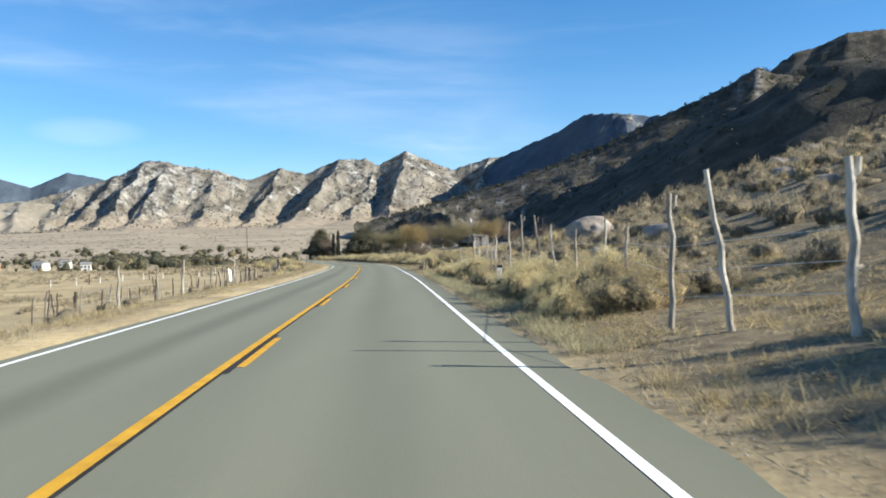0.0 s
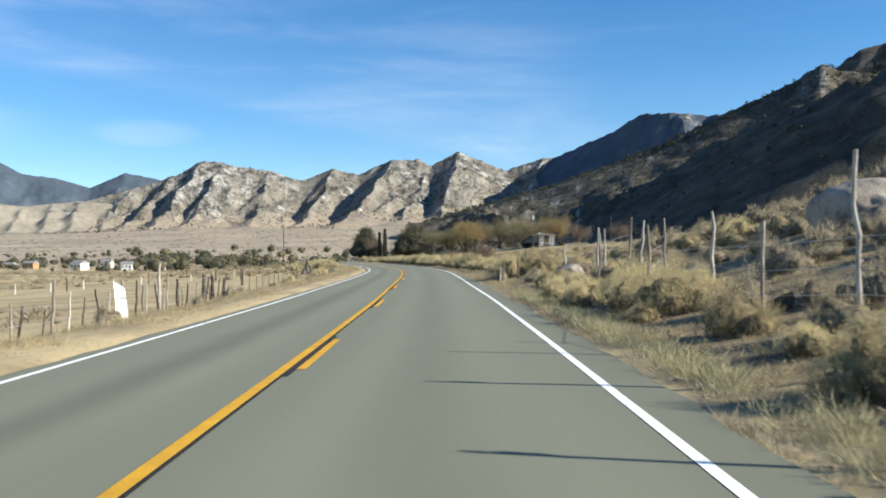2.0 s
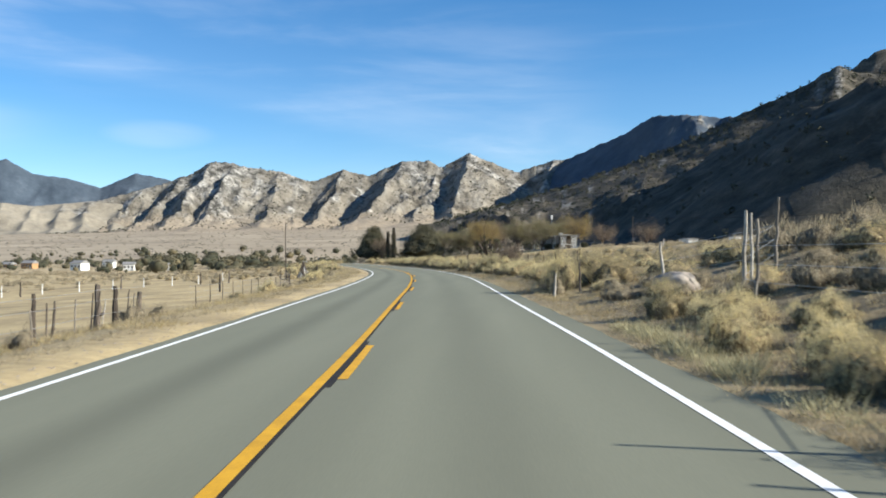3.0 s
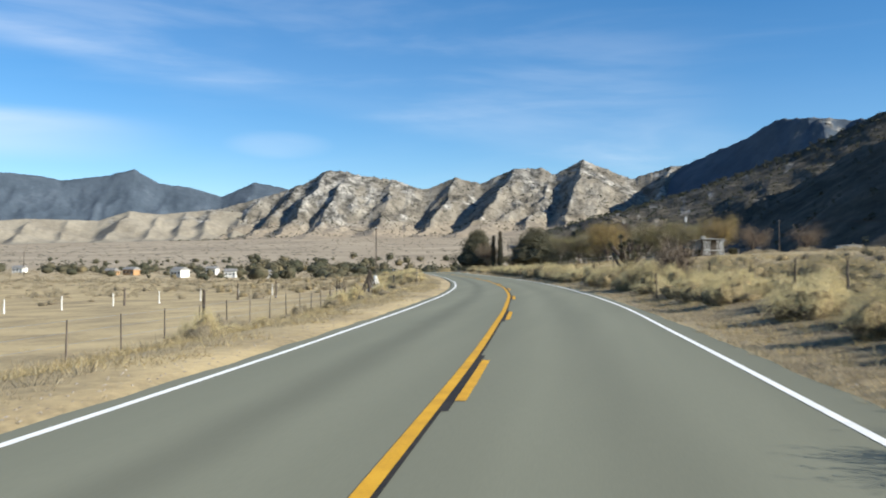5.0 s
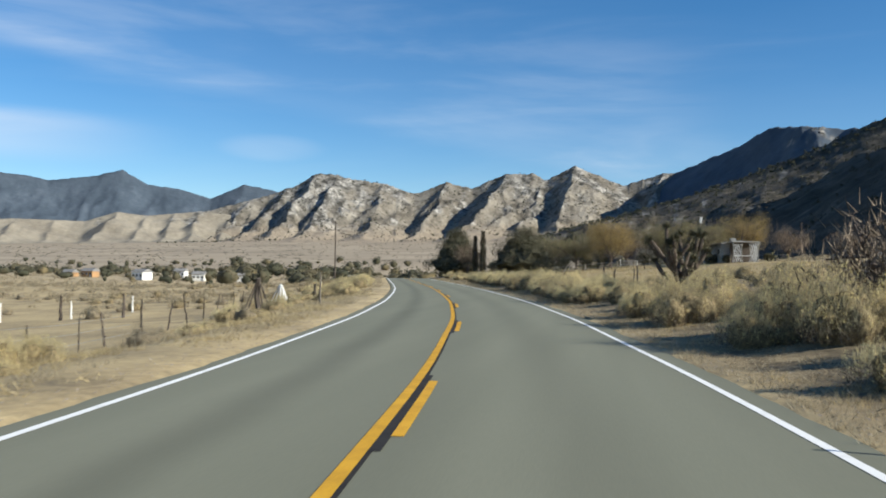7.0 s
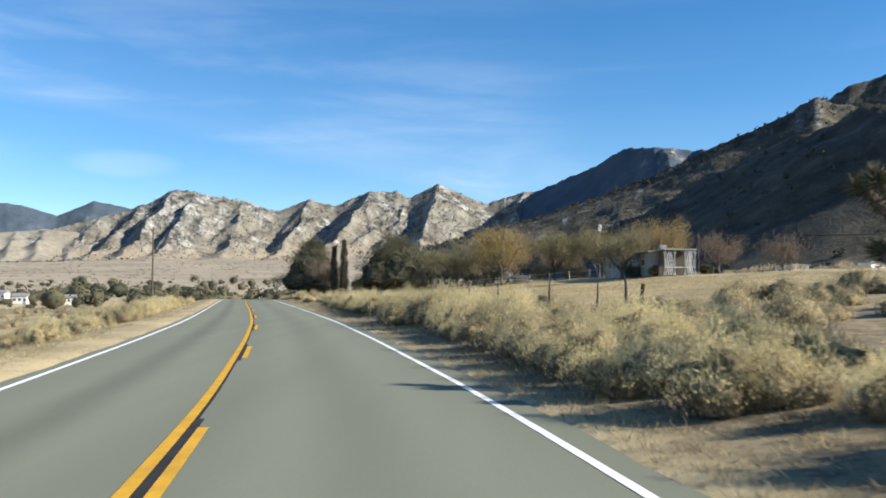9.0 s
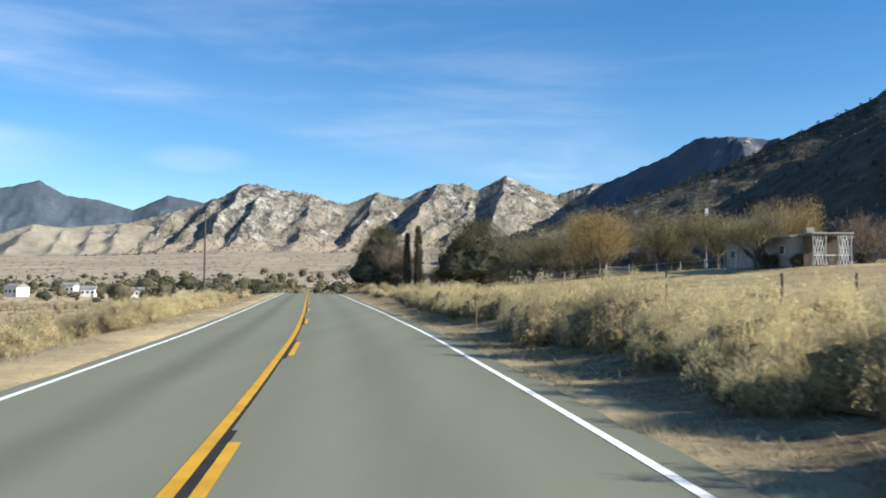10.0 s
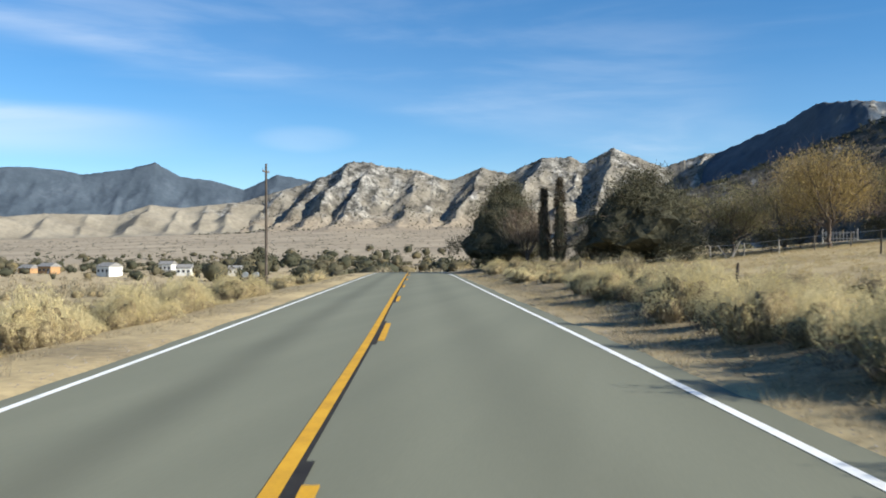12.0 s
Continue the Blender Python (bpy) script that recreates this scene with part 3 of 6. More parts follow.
# ---- mountains ----
def ridge(name, label, centre, crest, d_crest, d_front, d_back, material, n_az=260, n_d=46, power=1.0, spur=0.0, spur_size=300.0, rough=0.0, seed=0.0, push=0.0, skew=0.0, depth=0.0, jagged=0.010, crag=0.0, spines=(), rocky=None, foot=3.5):
    """A mountain range round a centre: crest lists (bearing, rise per metre) of its summits and saddles."""
    ca, ce = [c[0] for c in crest], [c[1] for c in crest]
    lo, hi = min(ce), max(ce)
    vs, fs, rock = [], [], []
    us = np.concatenate([np.linspace(0, 1, n_d), 1 + np.linspace(0, 1, 9)[1:] ** 1.2])
    wide = (ca[-1] - ca[0]) / 90
    soft = lambda a: float(np.mean([np.interp(a + w, ca, ce) for w in (-0.9, -0.45, 0, 0.45, 0.9)]))
    for i in range(n_az):
        az = ca[0] + (ca[-1] - ca[0]) * i / (n_az - 1)
        el = float(np.interp(az, ca, ce))
        jag = jagged * el * noise.fractal((az * 2.1, seed, 0.0), 0.8, 2.2, 5)
        norm = (soft(az + 0.5) - lo) / (hi - lo)
        dc = d_crest + push * 0.5 * (1 - norm) + skew * (az - 0.5 * (ca[0] + ca[-1]))
        df = d_front + push * (1 - norm) + 60 * noise.noise((az * 0.5, seed, 2.0))
        if depth:
            df = dc - depth
        back = dc + 450 if depth else d_back
        top = el * dc
        sa, co = math.sin(radians(az)), math.cos(radians(az))
        for u in us:
            d = df + (dc - df) * u if u <= 1 else dc + (back - dc) * (u - 1)
            x, y = centre[0] + sa * d, centre[1] + co * d
            base = float(land(x, y)) - 14
            h = base + (top - base) * (u ** power if u <= 1 else (1 - (u - 1)) ** 0.8)
            h += jag * dc * max(0.0, 1 - abs(u - 1) * 7)
            w = min(1.0, u * foot) * (min(1.0, max(0.0, (1.0 - u) * 2.2)) if u < 1 else 0.25 * min(1, (u - 1) * 4))
            if spur and w > 0:
                p, q = radians(az) * dc / spur_size, d / (1.5 * spur_size)
                p += 0.35 * noise.noise((p * 0.8, q * 1.2, seed + 3)) + 0.45 * q
                g = noise.ridged_multi_fractal((p, q, seed), 0.95, 2.05, 7, 1.0, 2.0)
                h += (g - 1.1) * spur * w
            if rough:
                h += rough * noise.fractal((x * 0.013, y * 0.013, h * 0.01 + seed), 0.75, 2.1, 5) * min(1, u * 4) * (1.0 if u < 0.9 else 0.35)
            for top_az, foot_az, rise, wl, wr in spines:
                s = az - (foot_az + (top_az - foot_az) * min(u, 1.0)) + 0.5 * noise.noise((u * 4, top_az, seed))
                k = 1 + s / wl if s < 0 else 1 - s / wr
                if k > 0 and u < 1:
                    h += rise * k * 4.2 * u ** 1.4 * (1 - u)
            stone = 1.0
            if rocky:
                stone = rocky(az, u) + 0.85 * noise.fractal((az * 1.9, u * 6.0, seed + 6), 0.7, 2.1, 4)
                stone = min(1.0, max(0.0, stone * 2.2))
            rock.append(stone if rocky else 0.0)
            if crag and u < 1.2:
                h += (0.12 + 0.88 * stone) * crag * (noise.ridged_multi_fractal((x * 0.0075, y * 0.0075, h * 0.004 + seed), 0.8, 2.1, 5, 1.0, 2.0) - 1.0) * min(1, u * 4) * (1.0 if u < 0.9 else 0.3)
            vs.append((x, y, h))
    m = len(us)
    for i in range(n_az - 1):
        for j in range(m - 1):
            fs.append((i * m + j, (i + 1) * m + j, (i + 1) * m + j + 1, i * m + j + 1))
    ob = mesh_ob(name, vs, fs, material, smooth=True)
    if rocky:
        ob.data.attributes.new("rock", "FLOAT", "POINT").data.foreach_set("value", rock)
        if crag:
            ob.data.polygons.foreach_set("use_smooth", [bool(sum(rock[i] for i in f) < 2.0) for f in fs])
    return tagged(ob, label, "mountain", kind="structure")


MID = (-5.0, 100.0)


def smax(a, b, k):
    """The larger of two heights, with a hollow of width k where they meet."""
    return np.maximum(a, b) + np.clip(k - np.abs(a - b), 0, None) ** 2 / (4 * k)


def massif(name, label, crest, dc, depth, back, spurs, material, n_az=700, n_d=110, slope=0.6, hollow=16.0, warp=28.0, gully=22.0, gully_size=120.0, crag=10.0, jagged=0.012, bare=-0.4, bare_at=(), apron_size=60.0, seed=0.0):
    """A range built from its crest and the spurs that run down from it. crest: (bearing, rise per metre);
    spurs: (bearing at the top, share of the crest's height, bearing at the foot, run towards the valley, fall to each side)."""
    ca, ce = [c[0] for c in crest], [c[1] for c in crest]
    mid = 0.5 * (ca[0] + ca[-1])
    az = np.linspace(ca[0], ca[-1], n_az)
    u = np.concatenate([np.linspace(0, 1, n_d) ** 0.92, 1 + np.linspace(0, 1, 8)[1:] ** 1.3])
    dist = np.where(u <= 1, dc - depth * (1 - u), dc + back * (u - 1))
    A, D = np.meshgrid(az, dist, indexing="ij")
    U = np.broadcast_to(u, A.shape)
    S = np.radians(A - mid) * dc
    jag = np.array([noise.fractal((a * 2.3, seed, 0.0), 0.75, 2.2, 5) for a in az])
    el = np.interp(az, ca, ce) * (1 + jagged * jag)
    top = np.broadcast_to((el * dc)[:, None], A.shape)
    even = np.array([np.mean([np.interp(a + w, ca, ce) for w in np.linspace(-1.3, 1.3, 9)]) for a in az]) * dc
    near_top = np.exp(-np.abs(D - dc) / 45.0)
    face = top * near_top + 0.97 * even[:, None] * (1 - near_top)
    X, Y = MID[0] + np.sin(np.radians(A)) * D, MID[1] + np.cos(np.radians(A)) * D
    base = land(X, Y)

    def fields(size, z, octaves):
        return np.array([[noise.fractal((p / size, q / size, z + seed), 0.85, 2.1, octaves) for p, q in zip(ps, qs)] for ps, qs in zip(S, D)])

    wx, wy = fields(170.0, 0.0, 4), fields(190.0, 40.0, 4)
    calm = np.where(U <= 1, np.clip((1 - U) * 5, 0, 1), 0.0)
    Sw, Dw = S + warp * wx * calm, D - dc + warp * wy * calm
    H = np.where(Dw < 0, face + slope * Dw, top - 0.55 * Dw)
    near = np.full(A.shape, 1e9)
    for a0, share, a1, run, fall_w, fall_e in spurs:
        p0 = np.array([math.radians(a0 - mid) * dc, -8.0])
        p1 = np.array([math.radians(a1 - mid) * dc, -run])
        h0 = float(np.interp(a0, ca, ce)) * dc * share
        r1 = math.radians(a1)
        h1 = float(land(MID[0] + math.sin(r1) * (dc - run), MID[1] + math.cos(r1) * (dc - run))) - 4
        v = p1 - p0
        length = float(np.hypot(*v))
        t = np.clip(((Sw - p0[0]) * v[0] + (Dw - p0[1]) * v[1]) / length ** 2, 0, 1.1)
        dx, dy = Sw - (p0[0] + v[0] * t), Dw - (p0[1] + v[1] * t)
        off = np.hypot(dx, dy)
        west = (dx * v[1] - dy * v[0]) > 0
        line = h0 + (h1 - h0) * t ** 0.92 + 6 * np.sin(t * 15 + a0)
        H = smax(H, line - np.where(west, fall_w, fall_e) * off, hollow)
        near = np.minimum(near, off)
    # gullies down the flanks
    rib = np.array([[noise.ridged_multi_fractal(((p - 0.4 * q) / gully_size, q / (gully_size * 1.8), seed + 4), 0.95, 2.1, 6, 1.0, 2.0) for p, q in zip(ps, qs)] for ps, qs in zip(Sw, Dw)])
    rise = np.clip((H - base) / 60.0, 0, 1)
    keep = np.where(U <= 1, np.clip((1 - U) * 6, 0.12, 1), 0.2)
    H = H + (rib - 1.15) * gully * rise * keep
    # bare rock near the crests
    patch = fields(95.0, 80.0, 5)
    stone = bare + 0.55 * np.clip((H - base) / np.maximum(top - base, 1), 0, 1) + 0.35 * np.exp(-near / 45.0) + 0.75 * patch
    for a0, wide, more in bare_at:
        stone = stone + more * np.exp(-((A - a0) / wide) ** 2)
    stone = np.clip(stone * 2.4, 0, 1)
    if crag:
        block = np.array([[noise.ridged_multi_fractal((p / 46, q / 46, h / 60 + seed), 0.75, 2.15, 5, 1.0, 2.0) for p, q, h in zip(ps, qs, hs)] for ps, qs, hs in zip(S, D, H)])
        H = H + (block - 1.1) * crag * (0.15 + 0.85 * stone) * rise * keep
    # nothing in front rises over the crest line, and the foot runs out into the fan
    cap = top * D / dc - 0.03 * (dc - D)
    H = np.where(U < 0.995, -smax(-H, -cap, 6.0), H)
    apron = 4 + apron_size * np.clip(1 - U, 0, 1)
    H = smax(H, base - 2.0, apron) - 40 * (1 - sstep(0.0, 0.16, U))
    m = len(u)
    vs = np.stack([X, Y, H], -1).reshape(-1, 3)
    fs = [(i * m + j, (i + 1) * m + j, (i + 1) * m + j + 1, i * m + j + 1) for i in range(n_az - 1) for j in range(m - 1)]
    ob = mesh_ob(name, vs, fs, material, smooth=True)
    ob.data.attributes.new("rock", "FLOAT", "POINT").data.foreach_set("value", stone.reshape(-1).astype(np.float32))
    ob.data.attributes.new("rise", "FLOAT", "POINT").data.foreach_set("value", np.clip((H - base) / 120.0, 0, 1).reshape(-1).astype(np.float32))
    return tagged(ob, label, "mountain", kind="structure")


granite = massif("mountain_range_granite", "pale granite mountains with bare rocky faces in sunlight",
      [(-26, 0.045), (-23, 0.0589), (-20.3, 0.073), (-18.1, 0.0855), (-17.4, 0.0932), (-16.4, 0.1023), (-15.3, 0.1004), (-14.3, 0.0959), (-12.35, 0.0922), (-10.65, 0.0817), (-8.65, 0.0951),
       (-7.0, 0.0892), (-5.7, 0.1002), (-4.7, 0.105), (-3.3, 0.1062), (-2.6, 0.0988), (-0.75, 0.1139), (0.55, 0.1046), (2.1, 0.0932), (4.6, 0.106), (8, 0.11), (14, 0.1)],
      4350, 1020, 450,
      [(-20.6, 1.0, -22.9, 330, 0.62, 0.5), (-18.3, 1.0, -21.2, 480, 0.52, 0.5), (-16.7, 1.0, -19.5, 560, 0.68, 0.5), (-15.4, 0.99, -17.6, 640, 0.68, 0.46), (-13.9, 0.95, -14.6, 420, 0.46, 0.5), (-12.6, 0.98, -13.6, 640, 0.48, 0.5), (-11.5, 0.95, -11.9, 520, 0.6, 0.6),
       (-8.7, 1.0, -10.6, 560, 0.66, 0.52), (-7.4, 0.93, -8.3, 360, 0.6, 0.6), (-4.9, 1.0, -8.0, 760, 0.68, 0.42), (-3.7, 0.97, -5.0, 420, 0.6, 0.5), (-2.6, 0.97, -4.3, 660, 0.5, 0.5), (-0.8, 1.0, -2.0, 700, 0.66, 0.46),
       (0.6, 0.98, -0.1, 560, 0.48, 0.55), (2.0, 0.96, 1.6, 500, 0.64, 0.6), (4.5, 1.0, 3.3, 520, 0.7, 0.5), (7.0, 1.0, 6.0, 520, 0.7, 0.55)],
      M_GRANITE, n_az=820, n_d=120, slope=0.85, hollow=22, bare=-0.54, bare_at=[(-16.2, 1.7, 0.7), (-3.0, 2.0, 0.15)], crag=9, gully=16, gully_size=120, apron_size=170, seed=2.0, jagged=0.016)
_q = random.Random(77)
massif("mountain_range_wooded", "wooded mountain range behind pale foothills, blue haze in its colour",
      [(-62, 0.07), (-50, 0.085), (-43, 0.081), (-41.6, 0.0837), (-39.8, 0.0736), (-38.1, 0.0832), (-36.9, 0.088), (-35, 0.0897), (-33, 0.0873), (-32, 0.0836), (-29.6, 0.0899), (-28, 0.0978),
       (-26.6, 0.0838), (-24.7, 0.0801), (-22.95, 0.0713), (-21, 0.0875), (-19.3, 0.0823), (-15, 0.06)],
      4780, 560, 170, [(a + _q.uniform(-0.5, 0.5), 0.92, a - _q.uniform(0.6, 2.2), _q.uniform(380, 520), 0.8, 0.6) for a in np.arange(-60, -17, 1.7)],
      M_FOREST_HAZE, n_az=420, n_d=50, slope=0.75, bare=-1.4, crag=4, gully=9, seed=5.0, jagged=0.008)
massif("foothills", "smooth sandy foothills with soft folds in sunlight",
      [(-62, 0.045), (-50, 0.05), (-43, 0.062), (-40.1, 0.065), (-37.7, 0.0400), (-36.9, 0.0389), (-33.9, 0.0445), (-32.2, 0.0444), (-30, 0.044), (-28.3, 0.0544), (-26.6, 0.0517), (-23.8, 0.0571), (-22, 0.056), (-18, 0.04)],
      4280, 560, 220,
      [(-46.0, 0.98, -47.0, 330, 0.6, 0.3), (-43.4, 0.98, -44.5, 340, 0.6, 0.3), (-40.1, 1.0, -41.6, 400, 0.62, 0.34), (-38.4, 0.98, -39.0, 260, 0.58, 0.3), (-36.6, 0.98, -37.3, 270, 0.58, 0.26), (-33.6, 1.0, -34.6, 330, 0.6, 0.26), (-31.6, 0.98, -32.3, 270, 0.58, 0.3),
       (-28.2, 1.0, -30.0, 400, 0.6, 0.3), (-26.6, 0.98, -27.5, 360, 0.62, 0.32), (-25.0, 0.98, -25.7, 330, 0.6, 0.36), (-23.6, 1.0, -24.2, 350, 0.6, 0.4), (-21.8, 0.98, -22.5, 320, 0.6, 0.4)],
      M_FOOTHILL, n_az=520, n_d=60, slope=0.6, bare=-1.0, bare_at=[(-23.6, 1.2, 0.35)], hollow=14, warp=10, crag=4, gully=4, gully_size=90, seed=9.0, jagged=0.006)
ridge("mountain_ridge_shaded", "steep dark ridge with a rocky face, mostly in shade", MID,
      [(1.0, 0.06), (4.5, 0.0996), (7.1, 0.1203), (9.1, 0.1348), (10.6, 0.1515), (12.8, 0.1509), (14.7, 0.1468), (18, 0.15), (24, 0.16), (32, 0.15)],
      3500, 3300, 4850, M_FOREST_HAZE, n_az=260, n_d=50, power=0.9, spur=26, spur_size=420, rough=8, seed=13.0, skew=-75, depth=650, crag=12,
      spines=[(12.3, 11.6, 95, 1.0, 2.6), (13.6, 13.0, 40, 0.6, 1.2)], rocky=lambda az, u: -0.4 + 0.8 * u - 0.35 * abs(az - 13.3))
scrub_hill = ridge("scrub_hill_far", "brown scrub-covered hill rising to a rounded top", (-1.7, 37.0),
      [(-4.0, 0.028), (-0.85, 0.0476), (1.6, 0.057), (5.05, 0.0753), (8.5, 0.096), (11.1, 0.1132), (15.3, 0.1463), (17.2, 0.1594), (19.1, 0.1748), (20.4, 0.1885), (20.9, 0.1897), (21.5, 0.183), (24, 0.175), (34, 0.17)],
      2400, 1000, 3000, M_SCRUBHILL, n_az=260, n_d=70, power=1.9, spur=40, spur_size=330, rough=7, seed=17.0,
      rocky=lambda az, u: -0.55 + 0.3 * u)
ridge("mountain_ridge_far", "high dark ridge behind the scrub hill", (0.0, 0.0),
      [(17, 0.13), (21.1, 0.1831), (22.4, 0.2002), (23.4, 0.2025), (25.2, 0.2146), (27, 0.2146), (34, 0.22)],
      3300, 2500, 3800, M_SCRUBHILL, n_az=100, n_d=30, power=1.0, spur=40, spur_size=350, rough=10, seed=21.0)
# the shaded hillside that runs beside the road on the uphill side
_hs, _hf = [], []
_hy = np.linspace(700, 3600, 120)
_hu = np.linspace(0, 1, 40)
for y in _hy:
    hgt = 30 + 180 * float(sstep(700, 980, y)) - 130 * float(sstep(1300, 3400, y))
    x0 = 150 + 0.02 * y
    for u in _hu:
        xx = x0 + u * 620
        v = min(1.0, u / 0.5)
        zz = float(land(x0, y)) - 6 + hgt * (v ** 0.95) + (u > 0.5) * -20 * (u - 0.5)
        zz += 14 * noise.fractal((xx * 0.01, y * 0.01, 2.0), 0.8, 2.1, 5) * min(1, u * 5)
        _hs.append((xx + 20 * noise.noise((y * 0.006, 0, 1.0)), y, zz))
for i in range(len(_hy) - 1):
    for j in range(len(_hu) - 1):
        _hf.append((i * len(_hu) + j, i * len(_hu) + j + 1, (i + 1) * len(_hu) + j + 1, (i + 1) * len(_hu) + j))
hillside = tagged(mesh_ob("hillside_shaded", _hs, _hf, M_HILLSIDE_SHADE, smooth=True), "steep scrubby hillside in deep shade, partly put into its colour", "mountain", kind="structure")


# ---- plants ----
def blade(vs, fs, p, d, length, width, bend, rnd):
    """A thin leaf or twig that tapers to a point."""
    d = (Vector(d).normalized() + Vector((rnd.uniform(-bend, bend), rnd.uniform(-bend, bend), rnd.uniform(-bend, bend))) * 0.5).normalized()
    side = d.cross(Vector((rnd.uniform(-1, 1), rnd.uniform(-1, 1), rnd.uniform(-1, 1)))).normalized() * width * 0.5
    p = Vector(p)
    o = len(vs)
    vs += [p - side, p + side, p + d * length]
    fs.append((o, o + 1, o + 2))


def leaf(vs, fs, p, d, length, width, rnd):
    """A small diamond-shaped leaf spray."""
    d = Vector(d).normalized()
    side = d.cross(Vector((rnd.uniform(-1, 1), rnd.uniform(-1, 1), rnd.uniform(-1, 1)))).normalized() * width * 0.5
    p = Vector(p)
    o = len(vs)
    vs += [p, p + d * length * 0.45 + side, p + d * length, p + d * length * 0.45 - side]
    fs.append((o, o + 1, o + 2, o + 3))


def flake(vs, fs, p, d, out, length, width, rnd):
    """A narrow leaf or stem end that lies flat against the plant, its face turned outwards."""
    d = Vector(d).normalized()
    side = d.cross(out)
    if side.length < 0.2:
        side = d.cross(Vector((rnd.uniform(-1, 1), rnd.uniform(-1, 1), 0.2)))
    side = side.normalized() * width * 0.5
    o = len(vs)
    vs += [p - side, p + side, p + d * length]
    fs.append((o, o + 1, o + 2))


def shrub_data(seed, blades=4200, twigs=420, knobs=260, size=0.12, wide=0.011, core=0.85, lobes=13, fine=3):
    """A shrub about 2 m wide and 1 m high: several domed clumps of upright stems, woody and painted shade-dark below,
    with knobbly pale heads on top.
    """
    rnd = random.Random(seed)
    dome = [(rnd.uniform(-0.12, 0.12), rnd.uniform(-0.12, 0.12), rnd.uniform(0.5, 0.62), rnd.uniform(0.72, 0.9))]
    for i in range(lobes - 1):
        a = 6.283 * (i * 0.382 + rnd.uniform(-0.08, 0.08))
        q = rnd.uniform(0.62, 0.78) if i % 3 else rnd.uniform(0.25, 0.45)
        dome.append((q * math.cos(a), q * math.sin(a), rnd.uniform(0.2, 0.36), rnd.uniform(0.45, 0.8) if i % 3 else rnd.uniform(0.8, 1.06)))
    jit = lambda k: Vector((rnd.gauss(0, k), rnd.gauss(0, k), rnd.gauss(0, k)))

    def at(n, k, c):
        """A point on a dome, drawn in towards its foot."""
        cx, cy, r, h = c
        k *= 1 + 0.28 * noise.noise(n * 2.6 + Vector((seed, cx * 9, cy * 9)))
        foot = 0.76 + 0.24 * min(1.0, max(0.0, n.z) * 2.6)
        return Vector((cx + r * n.x * k * foot, cy + r * n.y * k * foot, 0.02 + h * max(0.0, n.z) * k))

    def buried(p, own):
        for c in dome:
            if c is not own and ((p.x - c[0]) / c[2]) ** 2 + ((p.y - c[1]) / c[2]) ** 2 + (p.z / c[3]) ** 2 < 0.62:
                return True
        return False

    def reach(n):
        """How far the clumps reach from the shrub's middle in the direction n."""
        far = 0.1
        for cx, cy, r, h in dome:
            ux, uy, uz = n.x / r, n.y / r, n.z / h
            a, b_, q = ux * ux + uy * uy + uz * uz, -(ux * cx + uy * cy) / r, (cx * cx + cy * cy) / r ** 2 - 1
            disc = b_ * b_ - a * q
            if disc > 0:
                far = max(far, (-b_ + math.sqrt(disc)) / a)
        return far

    bm = bmesh.new()
    bmesh.ops.create_icosphere(bm, subdivisions=fine, radius=1.0)
    bm.verts.index_update()
    cv = []
    for v in bm.verts:
        n = v.co.normalized()
        if n.z < 0:
            n = Vector((n.x, n.y, 0.0)).normalized() if n.xy.length > 0.01 else Vector((1, 0, 0))
        k = reach(n) * core * (0.74 + 0.26 * min(1.0, n.z * 2.6)) * (1 + 0.12 * noise.noise(n * 5 + Vector((seed, 0, 0))) + 0.13 * noise.noise(n * 13 + Vector((0, seed, 0))))
        cv.append((n.x * k, n.y * k, 0.02 + n.z * k if v.co.z >= 0 else -0.05 + 0.02 * (1 + v.co.z)))
    cf = [tuple(v.index for v in f.verts) for f in bm.faces]
    bm.free()
    tv, tf, lv, lf, hv, hf = [], [], [], [], [], []
    weight = [c[2] * c[3] for c in dome]
    for c in rnd.choices(dome, weight, k=blades):
        n = Vector((rnd.gauss(0, 1), rnd.gauss(0, 1), abs(rnd.gauss(0, 0.9)))).normalized()
        p = at(n, rnd.uniform(0.8, 1.02) if rnd.random() < 0.9 else rnd.uniform(1.0, 1.13), c)
        if buried(p, c):
            continue
        d = n * 0.5 + Vector((0, 0, 0.9)) + jit(0.28)
        out = (n + jit(0.7)).normalized()
        # low stems go in dark twig colour: woody, with ground shade painted in
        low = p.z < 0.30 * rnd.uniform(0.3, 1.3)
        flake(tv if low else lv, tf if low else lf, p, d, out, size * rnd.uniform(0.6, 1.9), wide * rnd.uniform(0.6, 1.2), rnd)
    for c in rnd.choices(dome, weight, k=knobs):
        n = Vector((rnd.gauss(0, 1), rnd.gauss(0, 1), abs(rnd.gauss(0, 1)) + 0.25)).normalized()
        p = at(n, rnd.uniform(0.97, 1.1), c)
        if buried(p, c):
            continue
        for _ in range(7):
            e = (n + jit(0.6)).normalized()
            flake(hv, hf, p + e * 0.012, e + jit(0.5), (e + n * 0.5).normalized(), size * 0.4, wide * 1.25, rnd)
    for _ in range(twigs):
        a, q = rnd.uniform(0, 6.283), rnd.uniform(0.1, 0.75)
        blade(tv, tf, (q * math.cos(a), q * math.sin(a), rnd.uniform(0.0, 0.16)), (0.7 * math.cos(a), 0.7 * math.sin(a), 0.7), rnd.uniform(0.1, 0.26), wide * 0.8, 0.5, rnd)
    return (tv, tf), (cv, cf), (lv, lf), (hv, hf)


